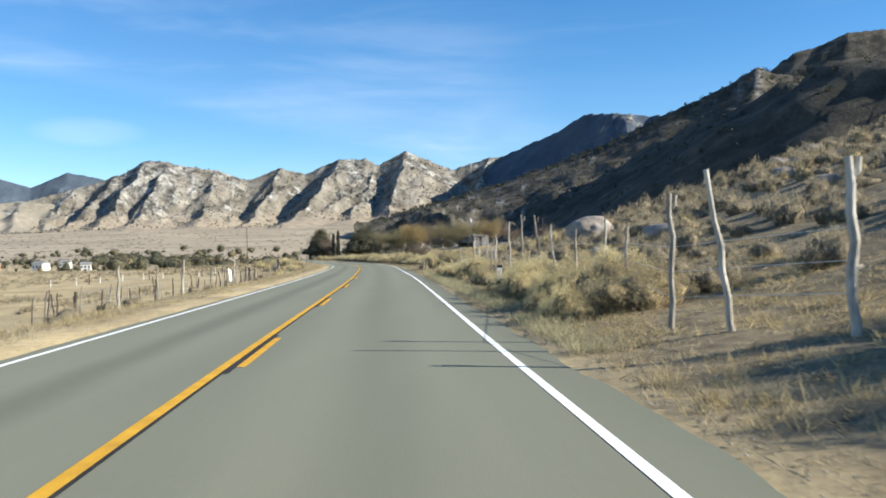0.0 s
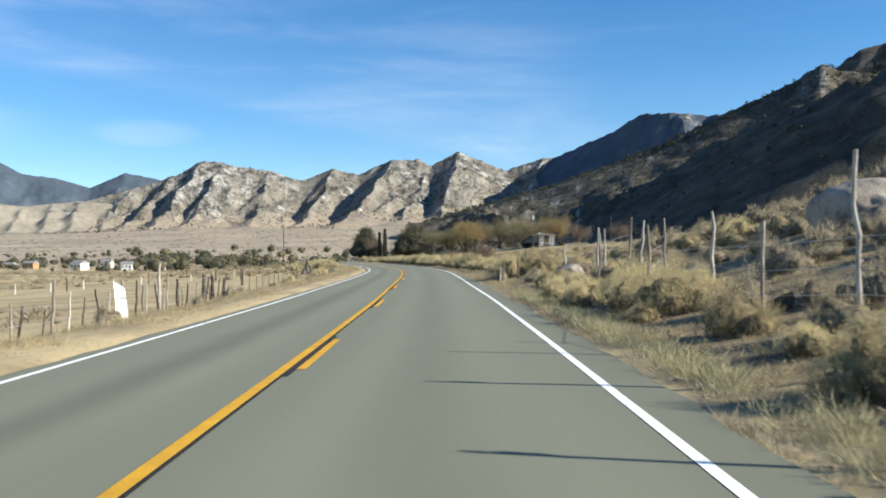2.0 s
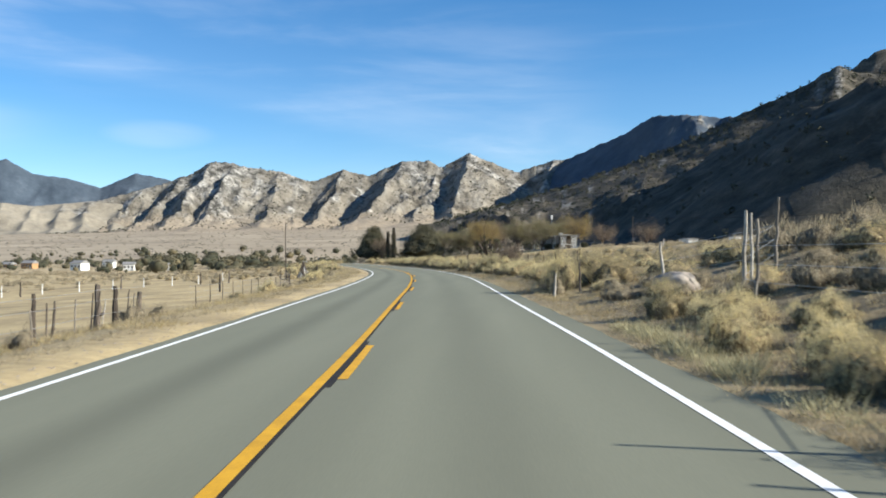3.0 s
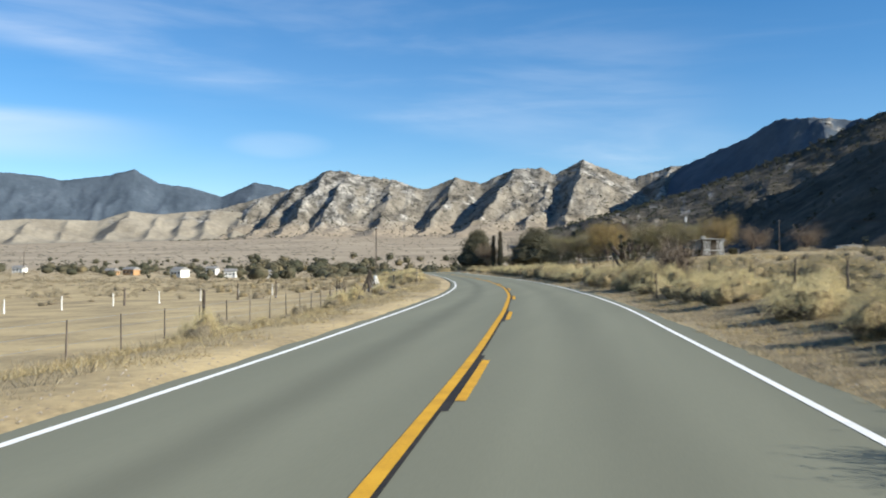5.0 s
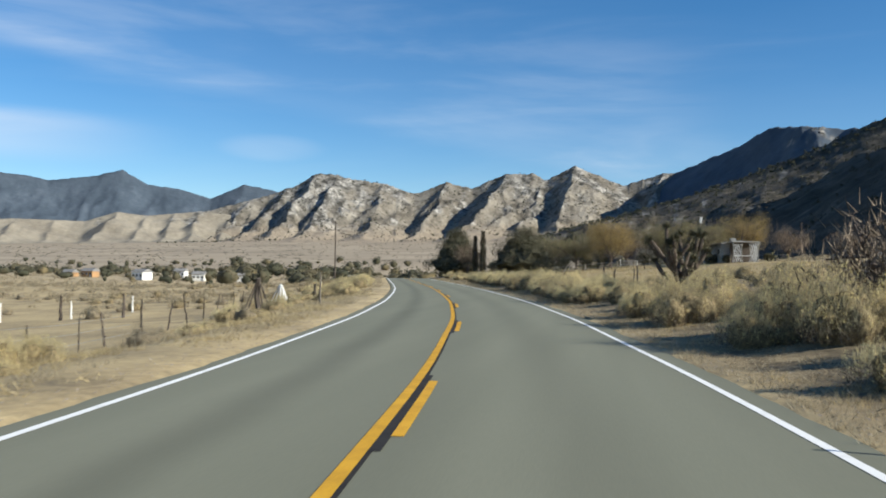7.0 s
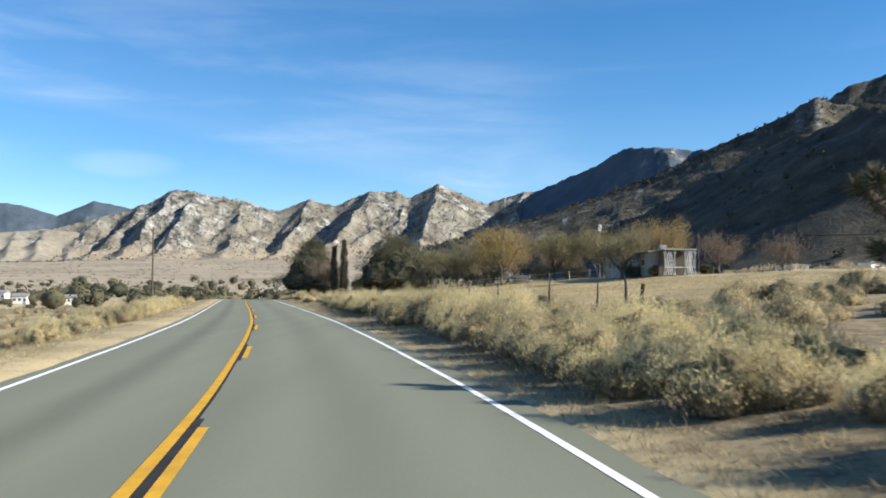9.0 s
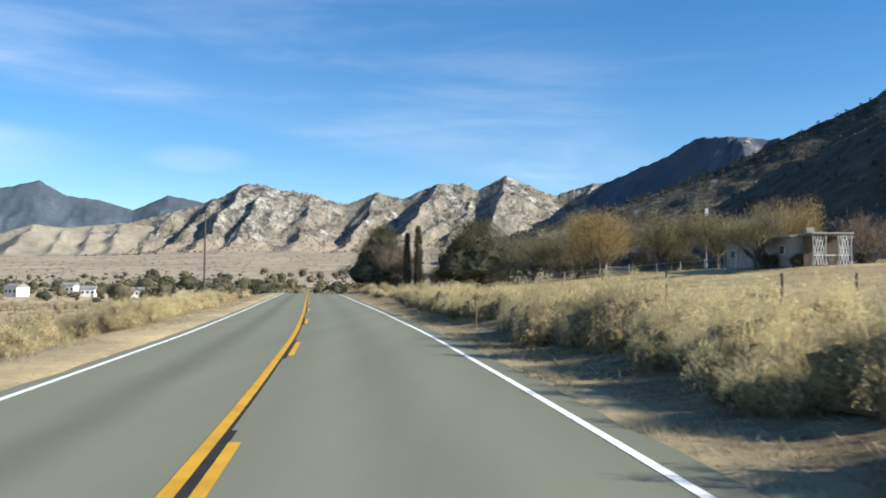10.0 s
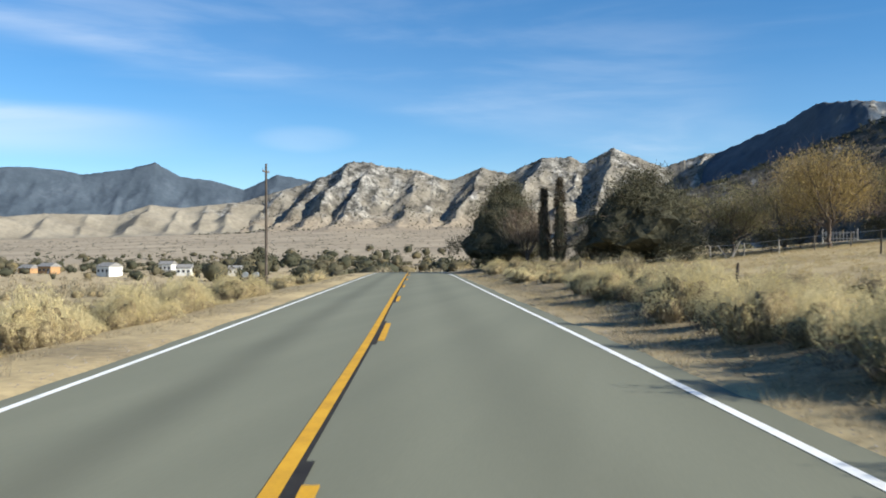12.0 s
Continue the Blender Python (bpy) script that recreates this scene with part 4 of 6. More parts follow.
def make_shrub(name, seed, leaf_mat, label, category, group, **kw):
    stems, core, leaves, heads = shrub_data(seed, **kw)
    t = thing(name, label, category, group)
    tagged(part("woody_base", stems, M_TWIG_SHADE, t), "dry grey-brown branching twigs, darkened for shade low down", kind="stuff")
    ob = part("inner_growth", core, M_SAGESHADE if leaf_mat is M_SAGE else M_BUSHSHADE, t, "brown inner core, shade between the leaves painted in")
    ob.data.polygons.foreach_set("use_smooth", [True] * len(ob.data.polygons))
    n_leaf = len(leaves[1])
    ob = part("foliage", merge(leaves, heads), leaf_mat, t)
    ob.data.materials.append(M_HEADS)
    ob.data.polygons.foreach_set("material_index", [0] * n_leaf + [1] * (len(ob.data.polygons) - n_leaf))
    tagged(ob, "narrow leaves with pale straw seed heads" if heads[1] else "small grey leaves", kind="stuff")
    return t


rnd = random.Random(11)
LUSH = [make_shrub("rabbitbrush", 150 + i, M_RABBIT, "large full rabbitbrush shrub with pale straw-yellow seed heads", "shrub", "rabbitbrush along the road", blades=12500, twigs=420, knobs=600, size=0.066, wide=0.0075, fine=4, core=0.79) for i in range(6)]
RABBIT = [make_shrub("rabbitbrush", 100 + i, M_RABBIT, "rounded rabbitbrush shrub with pale straw-yellow seed heads", "shrub", "rabbitbrush along the road", blades=3000, twigs=120, knobs=190, size=0.085, wide=0.014) for i in range(6)]
SAGE = [make_shrub("sagebrush", 200 + i, M_SAGE, "grey-brown sagebrush shrub with sparse dry twigs", "shrub", "sagebrush on the dry ground", blades=2000, twigs=260, knobs=0, size=0.095, wide=0.012, core=0.82, lobes=6) for i in range(5)]
SCRUB = [make_shrub("sagebrush", 300 + i, M_SAGE if i % 2 else M_RABBIT, "low rounded scrub on the slope", "shrub", "", blades=900, twigs=40, knobs=0, size=0.13, wide=0.026, core=0.8, lobes=6, fine=2) for i in range(8)]
USED = set()
PLACED = []


def put_shrub(kinds, x, y, w, h, sink=0.05):
    k = rnd.randrange(len(kinds))
    t = kinds[k]
    m = pose(x, y, ground_z(x, y) - sink * h, 0, 0, rnd.uniform(0, 360)) @ Matrix.Diagonal((w * 0.5, w * 0.5 * rnd.uniform(0.85, 1.15), h, 1))
    if t.name not in USED:
        USED.add(t.name)
        t.matrix_basis = m
    else:
        t = copy_thing_scaled(t, m)
    PLACED.append((x, y, w))
    return t


def copy_thing_scaled(t, m):
    keep = t.scale.copy()
    t.scale = (1, 1, 1)
    c = copy_thing(t, m)
    t.scale = keep
    return c


def clear(x, y, gap):
    return all((x - a) ** 2 + (y - b) ** 2 > (gap + 0.28 * w) ** 2 for a, b, w in PLACED)


# the large shrubs beside the road, named by place
for off, y, w, h in [(7.1, 19.0, 2.2, 0.95), (7.2, 21.0, 2.4, 1.05), (6.5, 23.0, 2.1, 1.0), (7.8, 24.2, 2.4, 1.1), (5.8, 26.6, 1.8, 0.85), (6.2, 29.6, 1.9, 0.95), (7.0, 32.2, 2.2, 1.0), (8.0, 30.2, 2.2, 1.0), (6.6, 51.5, 2.2, 1.0),
                     (6.8, 49.0, 2.0, 1.0), (7.4, 54.0, 2.3, 1.1), (6.2, 82.0, 2.4, 1.35), (7.3, 83.8, 2.4, 1.4), (8.0, 81.5, 1.8, 1.1), (6.2, 125.2, 2.0, 1.1), (7.4, 124.0, 2.2, 1.25), (7.2, 127.5, 2.2, 1.4),
                     (6.2, 132.5, 2.2, 1.2), (7.3, 133.8, 2.2, 1.3), (6.0, 137.0, 1.8, 1.0), (6.3, 148.4, 2.2, 0.9), (6.0, 150.8, 2.2, 0.9), (7.8, 151.4, 2.4, 1.0), (5.9, 153.2, 2.1, 0.95), (7.6, 154.2, 2.4, 1.0), (6.1, 155.6, 2.3, 1.05), (6.3, 158.0, 2.3, 1.1), (8.2, 157.4, 2.4, 1.05), (6.3, 160.4, 2.3, 1.1), (8.4, 159.2, 2.2, 1.0),
                     (6.9, 163.2, 2.2, 1.05), (7.0, 166.4, 2.4, 1.2), (8.6, 168.2, 2.3, 1.2), (7.0, 169.6, 2.2, 1.15), (6.7, 172.3, 2.5, 1.3), (7.9, 174.4, 2.4, 1.3), (6.0, 175.4, 2.1, 1.1), (6.9, 177.4, 2.2, 1.15), (8.4, 178.6, 2.4, 1.2), (6.5, 180.2, 2.0, 0.95), (8.2, 181.4, 2.3, 1.1), (7.9, 183.8, 2.2, 1.1), (7.3, 186.0, 2.4, 1.2), (6.7, 188.2, 2.2, 1.1), (8.6, 188.6, 2.3, 1.15),
                     (6.6, 178.2, 2.1, 1.4), (7.4, 179.9, 2.2, 1.45), (8.1, 177.0, 2.2, 1.4), (6.4, 191.0, 2.1, 1.05), (6.4, 195.5, 2.4, 1.15), (7.4, 197.3, 2.3, 1.2), (6.3, 200.4, 2.0, 1.1), (6.5, 205.2, 2.2, 1.15), (7.6, 207.0, 2.0, 1.1), (8.6, 6.6, 2.6, 1.1),
                     (7.0, 86.0, 2.0, 1.0), (7.8, 89.5, 2.2, 1.1), (6.8, 92.5, 2.0, 0.95), (8.4, 95.0, 2.4, 1.15), (7.0, 98.0, 2.1, 1.0), (8.0, 101.5, 2.3, 1.1), (6.7, 105.0, 2.0, 1.0), (7.6, 108.5, 2.3, 1.1), (9.6, 91.5, 2.2, 1.1), (9.8, 99.5, 2.2, 1.05), (9.4, 106.0, 2.2, 1.05), (6.6, 112.0, 2.0, 1.0), (7.8, 115.5, 2.3, 1.1), (6.4, 118.8, 2.0, 1.0),
                     (-6.3, 184.5, 2.0, 1.0), (-7.9, 186.4, 2.2, 1.15), (-6.2, 188.4, 1.9, 1.0), (-8.0, 190.6, 2.3, 1.2), (-6.4, 192.6, 2.0, 1.05), (-6.5, 196.4, 2.1, 1.1), (-8.2, 195.2, 2.3, 1.2), (-6.4, 200.8, 2.0, 1.05), (-8.0, 203.2, 2.3, 1.15), (-6.3, 206.0, 2.0, 1.05), (-6.6, 211.5, 2.1, 1.1), (-8.0, 216.0, 2.3, 1.2), (-6.5, 220.5, 2.1, 1.1)]:
    put_shrub(LUSH, float(road_x(y)) + off + (0.25 if off > 0 else 0.0), y, w * 1.18, h * (1.02 if y > 142 and off > 0 else 0.82 if 84 < y < 120 else 1.06))

FAR = {"rabbit": [[], [], [], 0], "sage": [[], [], [], 0]}


def join_shrub(far, t, x, y, w, h):
    """Adds a shrub to the joined brush at a distance from the road."""
    m = pose(x, y, ground_z(x, y) - 0.05 * h, 0, 0, rnd.uniform(0, 360)) @ Matrix.Diagonal((w * 0.5, w * 0.5, h, 1))
    r, o = np.array(m.to_3x3()), np.array(m.translation)
    lot = FAR[far]
    for ob in t.children:
        co = np.empty(len(ob.data.vertices) * 3, np.float32)
        ob.data.vertices.foreach_get("co", co)
        idx = np.empty(len(ob.data.loops), np.int32)
        ob.data.loops.foreach_get("vertex_index", idx)
        slot = np.zeros(len(ob.data.polygons), np.int32)
        ob.data.polygons.foreach_get("material_index", slot)
        lot[0].append(co.reshape(-1, 3) @ r.T + o)
        lot[1].append(idx.reshape(-1, 3) + lot[3])
        lot[2].append(slot + {"woody_base": 0, "inner_growth": 1, "foliage": 2}[ob.name.split(".")[0]])
        lot[3] += len(ob.data.vertices)


def brush_mesh(name, far, materials, label):
    """All the joined brush of one kind, as one mesh."""
    co, tri, slot = (np.concatenate(c) for c in FAR[far][:3])
    me = bpy.data.meshes.new(name)
    me.vertices.add(len(co))
    me.vertices.foreach_set("co", co.astype(np.float32).reshape(-1))
    me.loops.add(tri.size)
    me.loops.foreach_set("vertex_index", tri.astype(np.int32).reshape(-1))
    me.polygons.add(len(tri))
    me.polygons.foreach_set("loop_start", np.arange(0, tri.size, 3, dtype=np.int32))
    for m in materials:
        me.materials.append(m)
    me.polygons.foreach_set("material_index", slot.astype(np.int32))
    me.polygons.foreach_set("use_smooth", slot == 1)
    me.update(calc_edges=True)
    me.validate()
    return tagged(new(name, me), label, "shrubs", kind="stuff")


# the tall shrubs beside the camera's start, whose shade lies on the bank
for off, y, w, h in [(9.4, 8.6, 2.8, 1.5), (10.6, 10.2, 2.6, 1.4)]:
    put_shrub(LUSH, float(road_x(y)) + off, y, w, h)
# beds: number, stretch along the road, distance from its centre, widths, height factor, kinds of shrub, and the joined brush that far ones go into
for want, y0, y1, o0, o1, wide, low, kinds, far in [(16, 17, 60, 5.7, 7.2, (0.8, 1.6), 0.9, LUSH, ""), (12, 60, 120, 6.4, 8.6, (0.9, 1.8), 0.9, LUSH, ""), (22, 36, 80, 6.4, 9.0, (1.0, 2.0), 0.9, SAGE, ""), (45, 60, 120, 8.4, 16.0, (1.0, 2.2), 0.8, RABBIT, ""), (85, 16, 90, 8.2, 18.0, (1.0, 2.2), 0.95, SAGE, ""),
                                               (16, 108, 184, 6.6, 9.0, (1.2, 2.2), 1.0, LUSH, ""), (16, 190, 224, 6.6, 9.4, (1.6, 2.5), 0.88, LUSH, ""), (14, 172, 194, 7.3, 10.2, (1.5, 2.5), 1.02, LUSH, ""), (9, 164, 200, 6.2, 8.0, (1.4, 2.2), 0.95, LUSH, ""), (16, 205, 264, 6.4, 9.0, (1.3, 2.3), 0.85, LUSH, ""), (80, 106, 264, 8.8, 13, (1.2, 2.4), 0.85, RABBIT, "rabbit"), (90, 110, 182, 13, 27, (1.3, 2.9), 0.95, RABBIT, "rabbit"),
                                               (40, 160, 264, -12.5, -6.6, (1.4, 2.5), 1.0, RABBIT, ""), (24, 166, 210, -9.0, -6.0, (1.2, 2.0), 1.0, LUSH, ""), (14, 86, 160, -9.6, -6.4, (0.6, 1.2), 0.8, RABBIT, ""),
                                               (110, 8, 120, 14, 34, (1.0, 2.6), 0.95, SCRUB[::2], "rabbit"), (430, 8, 125, 13, 60, (0.9, 2.6), 0.95, SCRUB[1::2], "sage"), (110, 110, 200, 16, 60, (0.9, 2.2), 0.9, SCRUB[1::2], "sage"), (90, 110, 190, 24, 60, (1.0, 2.4), 0.9, SCRUB[::2], "rabbit"),
                                               (10, 20, 200, -10.5, -6.6, (0.5, 1.1), 0.9, SAGE, ""), (32, 20, 84, -36, -12, (0.5, 1.2), 0.9, SAGE, "sage"), (60, 150, 300, -60, -14, (0.8, 2.0), 0.9, SCRUB[1::2], "sage"), (70, 165, 300, -40, -12, (0.9, 2.2), 0.9, SCRUB[::2], "rabbit")]:
    tries = n_r = 0
    while n_r < want and tries < 3000:
        tries += 1
        y, off = rnd.uniform(y0, y1), rnd.uniform(o0, o1)
        x = float(road_x(y)) + off
        w = rnd.uniform(*wide)
        if not clear(x, y, 0.34 * w) or (182 < y < 187 and 0 < off < 7.0) or (32.5 < y < 36 and 5.6 < off < 7.4) or (y > 182 and 12 < off):
            continue
        h = w * rnd.uniform(0.38, 0.58) * low
        if far:
            PLACED.append((x, y, w))
            join_shrub(far, rnd.choice(kinds), x, y, w, h)
        else:
            put_shrub(kinds, x, y, w, h)
        n_r += 1


for t in SCRUB:
    for ob in (*t.children, t):
        bpy.data.objects.remove(ob)
brush_mesh("rabbitbrush_field", "rabbit", (M_TWIG_SHADE, M_BUSHSHADE, M_RABBIT, M_HEADS), "rounded straw-yellow rabbitbrush covering the ground away from the road")
brush_mesh("sagebrush_field", "sage", (M_TWIG_SHADE, M_SAGESHADE, M_SAGE), "grey-brown sagebrush covering the slope away from the road")


def scatter(name, label, category, count, where, make, material):
    """Many small plants as one mesh."""
    r = random.Random(name)
    vs, fs = [], []
    for _ in range(count):
        x, y, s = where(r)
        if x is None:
            continue
        make(vs, fs, x, y, ground_z(x, y), s, r)
    return tagged(mesh_ob(name, vs, fs, material), label, category, kind="stuff")


def tuft(vs, fs, x, y, z, s, r):
    for _ in range(15):
        a, q = r.uniform(0, 6.283), 0.16 * s * r.random()
        blade(vs, fs, (x + q * math.cos(a), y + q * math.sin(a), z - 0.02), (0.6 * math.cos(a), 0.6 * math.sin(a), 1), s * r.uniform(0.08, 0.24), 0.011 * s, 0.7, r)


def litter(vs, fs, x, y, z, s, r):
    for _ in range(12):
        a, q = r.uniform(0, 6.283), 0.3 * s * r.random()
        blade(vs, fs, (x + q * math.cos(a), y + q * math.sin(a), z - 0.01), (math.cos(a * 2.3), math.sin(a * 2.3), r.uniform(0.05, 0.9)), s * r.uniform(0.06, 0.2), 0.013 * s, 0.7, r)


def clump(vs, fs, x, y, z, s, r, n=84):
    for _ in range(n):
        a, q = r.uniform(0, 6.283), math.sqrt(r.random())
        hh = s * 0.5 * math.sqrt(max(0.0, 1 - q * q)) * r.uniform(0.3, 1.0)
        blade(vs, fs, (x + 0.5 * s * q * math.cos(a), y + 0.5 * s * q * math.sin(a), z + hh * 0.8), (0.6 * math.cos(a), 0.6 * math.sin(a), 0.9), s * 0.2, (0.05 if n > 50 else 0.1) * s, 0.7, r)


def verge(r):
    y = r.uniform(2, 265)
    if r.random() < 0.55:
        off = 5.1 + abs(r.gauss(0, 3.0)) if r.random() < 0.7 else r.uniform(5, 24)
    else:
        off = -(5.4 + abs(r.gauss(0, 3.2)))
    if noise.noise((off * 0.22, y * 0.13, 9.0)) < -0.12:
        return None, None, None
    return float(road_x(y)) + off, y, r.uniform(0.5, 1.15)


def rough_ground(r):
    y = r.uniform(18, 330)
    off = r.uniform(46, 110) if r.random() < 0.45 else -r.uniform(14, 130)
    if off < 0 and 80 < y < 175 and off > -46:
        return None, None, None
    if off > 16 and 185 < y < 262 and off < 42 and r.random() < 0.93:
        return None, None, None
    if 0 < off and y > 228 and 38 < off < 56:
        return None, None, None
    return float(road_x(y)) + off, y, r.uniform(0.6, 1.7)


def road_edge(r):
    y = r.uniform(4, 262)
    off = 4.5 + abs(r.gauss(0, 0.5)) if r.random() < 0.6 else -(4.35 + abs(r.gauss(0, 0.7)))
    if noise.noise((3.0, y * 0.25, off)) < -0.1:
        return None, None, None
    return float(road_x(y)) + off, y, r.uniform(0.35, 0.95)


def bank_grass(r):
    y, off = r.uniform(4, 120), r.uniform(4.9, 14)
    if noise.noise((off * 0.3, y * 0.2, 4.0)) < -0.05:
        return None, None, None
    return float(road_x(y)) + off, y, r.uniform(0.5, 1.3)


scatter("bank_grass", "golden dry grass in patches on the uphill bank", "grass", 5000, bank_grass, tuft, M_DRYGRASS)
def field(r):
    y, off = r.uniform(186, 280), r.uniform(13, 44)
    if y > 236 and off > 40:
        return None, None, None
    return float(road_x(y)) + off, y, r.uniform(0.7, 1.4)


scatter("field_grass", "short straw-coloured grass on the sloping field", "grass", 11000, field, tuft, M_DRYGRASS)
def tall_weed(r):
    y = r.uniform(13, 66)
    off = 4.85 + abs(r.gauss(0, 0.38))
    if noise.noise((1.0, y * 0.3, 6.0)) < -0.2:
        return None, None, None
    return float(road_x(y)) + off, y, r.uniform(0.5, 1.2)


def weed(vs, fs, x, y, z, s, r):
    for _ in range(60):
        a, q = r.uniform(0, 6.283), 0.24 * s * math.sqrt(r.random())
        blade(vs, fs, (x + q * math.cos(a), y + q * math.sin(a), z - 0.02 + 0.16 * s * r.random()), (0.7 * math.cos(a), 0.7 * math.sin(a), 1.1), s * r.uniform(0.07, 0.2), 0.010 * s, 0.7, r)


scatter("roadside_weeds", "pale grey-green weeds in clumps along the asphalt's edge", "weeds", 520, tall_weed, weed, M_WEED)
scatter("edge_weeds", "small pale weeds along the broken road edge", "weeds", 9000, road_edge, tuft, M_SAGE)


def valley_verge(r):
    y = r.uniform(8, 172)
    off = -r.uniform(4.6, 11.5)
    if noise.noise((off * 0.3, y * 0.22, 14.0)) < -0.05:
        return None, None, None
    return float(road_x(y)) + off, y, r.uniform(0.6, 1.7)


scatter("verge_weeds", "grey-brown dead weeds on the sandy verge", "weeds", 3200, valley_verge, tuft, M_SAGE)


def left_grass(r):
    y = r.uniform(4, 168)
    off = -r.uniform(4.3, 11.0)
    if noise.noise((off * 0.35, y * 0.3, 31.0)) < 0.08:
        return None, None, None
    return float(road_x(y)) + off, y, r.uniform(0.45, 1.1)


def mat_of_grass(vs, fs, x, y, z, s, r):
    for _ in range(46):
        a, q = r.uniform(0, 6.283), 0.55 * s * math.sqrt(r.random())
        blade(vs, fs, (x + q * math.cos(a), y + q * math.sin(a), z - 0.01), (0.9 * math.cos(a * 3), 0.9 * math.sin(a * 3), r.uniform(0.3, 1.3)), s * r.uniform(0.08, 0.28), 0.012 * s, 0.8, r)


scatter("verge_grass", "matted golden dry grass on the valley-side verge", "grass", 3600, left_grass, mat_of_grass, M_DRYGRASS)
def bank_mat(r):
    y, off = r.uniform(8, 40), r.uniform(5.2, 11.5)
    if noise.noise((off * 0.4, y * 0.3, 51.0)) < -0.02:
        return None, None, None
    return float(road_x(y)) + off, y, r.uniform(0.5, 1.2)


scatter("bank_mats", "matted golden grass round the crooked posts", "grass", 900, bank_mat, mat_of_grass, M_DRYGRASS)
scatter("dry_grass", "tufts of straw-coloured dry grass on the verges", "grass", 13000, verge, tuft, M_DRYGRASS)
def right_verge(r):
    y = r.uniform(3, 235)
    off = r.uniform(4.9, 6.6) if r.random() < 0.3 else r.uniform(5.0, 15.0)
    return float(road_x(y)) + off, y, r.uniform(0.5, 1.3)


def gravel(r):
    y = r.uniform(2, 215)
    off = float(right_edge(y)) + 0.12 + abs(r.gauss(0, 0.5)) if r.random() < 0.55 else -(3.6 + abs(r.gauss(0, 0.7)))
    return float(road_x(y)) + off, y, r.uniform(0.005, 0.02)


def pebble(vs, fs, x, y, z, s, r):
    o = len(vs)
    a = r.uniform(0, 3.14)
    c, d = math.cos(a) * s * r.uniform(0.8, 1.6), math.sin(a) * s * r.uniform(0.8, 1.6)
    vs += [(x + c, y + d, z), (x - d, y + c, z), (x - c, y - d, z), (x + d, y - c, z), (x, y, z + s * r.uniform(0.6, 1.1))]
    fs += [(o, o + 1, o + 4), (o + 1, o + 2, o + 4), (o + 2, o + 3, o + 4), (o + 3, o, o + 4)]


scatter("shoulder_gravel", "loose pale gravel along the road shoulders", "gravel", 9000, gravel, pebble, M_BOULDER)
scatter("twig_litter", "broken grey-brown twigs and dead weeds on the bank", "dead weeds", 13000, right_verge, litter, M_SAGE)
scatter("far_brush", "grey-green brush scattered over the rough ground", "shrubs", 2600, rough_ground, clump, M_SAGE)


def valley_brush(r):
    a, d = radians(r.uniform(-52, 3)), r.uniform(230, 900)
    return -5 + d * math.sin(a), 100 + d * math.cos(a), r.uniform(1.0, 3.0)


scatter("valley_brush", "low brush over the distant valley floor", "shrubs", 3600, valley_brush, lambda *a: clump(*a, n=28), M_SAGE)


_bm = bmesh.new()
bmesh.ops.create_icosphere(_bm, subdivisions=2, radius=1.0)
_bm.verts.index_update()
BLOB = ([v.co.normalized() for v in _bm.verts], [tuple(v.index for v in f.verts) for f in _bm.faces])
_bm.free()


def far_tree(vs, fs, x, y, z, s, r):
    """A distant tree: a lumpy mass of foliage with loose sprays round its edge."""
    wide, tall, k = s * r.uniform(0.3, 0.65), s * r.uniform(0.3, 0.46), r.uniform(0, 99)
    o = len(vs)
    for n in BLOB[0]:
        q = 1 + 0.5 * noise.noise(n * 1.6 + Vector((k, 0, 0))) + 0.25 * noise.noise(n * 4 + Vector((0, k, 0)))
        vs.append((x + n.x * wide * q * 0.85, y + n.y * wide * q * 0.85, z + max(-0.2, tall * 0.95 + n.z * tall * q * 0.85)))
    fs += [tuple(i + o for i in f) for f in BLOB[1]]
    for i in range(80):
        n = Vector((r.gauss(0, 1), r.gauss(0, 1), r.gauss(0.2, 1))).normalized()
        q = 1 + 0.5 * noise.noise(n * 1.6 + Vector((k, 0, 0)))
        leaf(vs, fs, (x + n.x * wide * q, y + n.y * wide * q, z + max(0.1, tall * 0.95 + n.z * tall * q)), (n.x + r.uniform(-0.7, 0.7), n.y + r.uniform(-0.7, 0.7), n.z + r.uniform(-0.4, 0.7)), s * 0.12, s * 0.09, r)


def valley_tree(r):
    a = r.uniform(-47, 5)
    d = r.uniform(400, 900) + 3.0 * (a + 22)
    if a < -34 and r.random() < 0.88:
        return None, None, None
    if r.random() < 0.35:
        d += r.uniform(200, 420)
    if noise.noise((a * 0.35, 2.0, d * 0.004)) < -0.34:
        return None, None, None
    x, y = -5 + d * math.sin(radians(a)), 100 + d * math.cos(radians(a))
    if abs(x - float(road_x(min(y, 430.0)))) < 14:
        return None, None, None
    return x, y, (3.0 + 8.0 * r.random() ** 1.8) * (1.1 if a > -22 else 0.7)


def fan_spot(r):
    a, d = radians(r.uniform(-50, 6)), r.uniform(950, 3300)
    return -5 + d * math.sin(a), 100 + d * math.cos(a), r.uniform(3.0, 8.0)


scatter("fan_brush", "dark brush dotting the sandy fans below the mountains", "shrubs", 1800, fan_spot, lambda *a: clump(*a, n=14), M_HILLSCRUB)
scatter("valley_trees", "belt of green, brown and golden trees in the valley", "trees", 900, valley_tree, far_tree, M_VALLEY).data.polygons.foreach_set("use_smooth", [True] * len(bpy.data.meshes["valley_trees"].polygons))


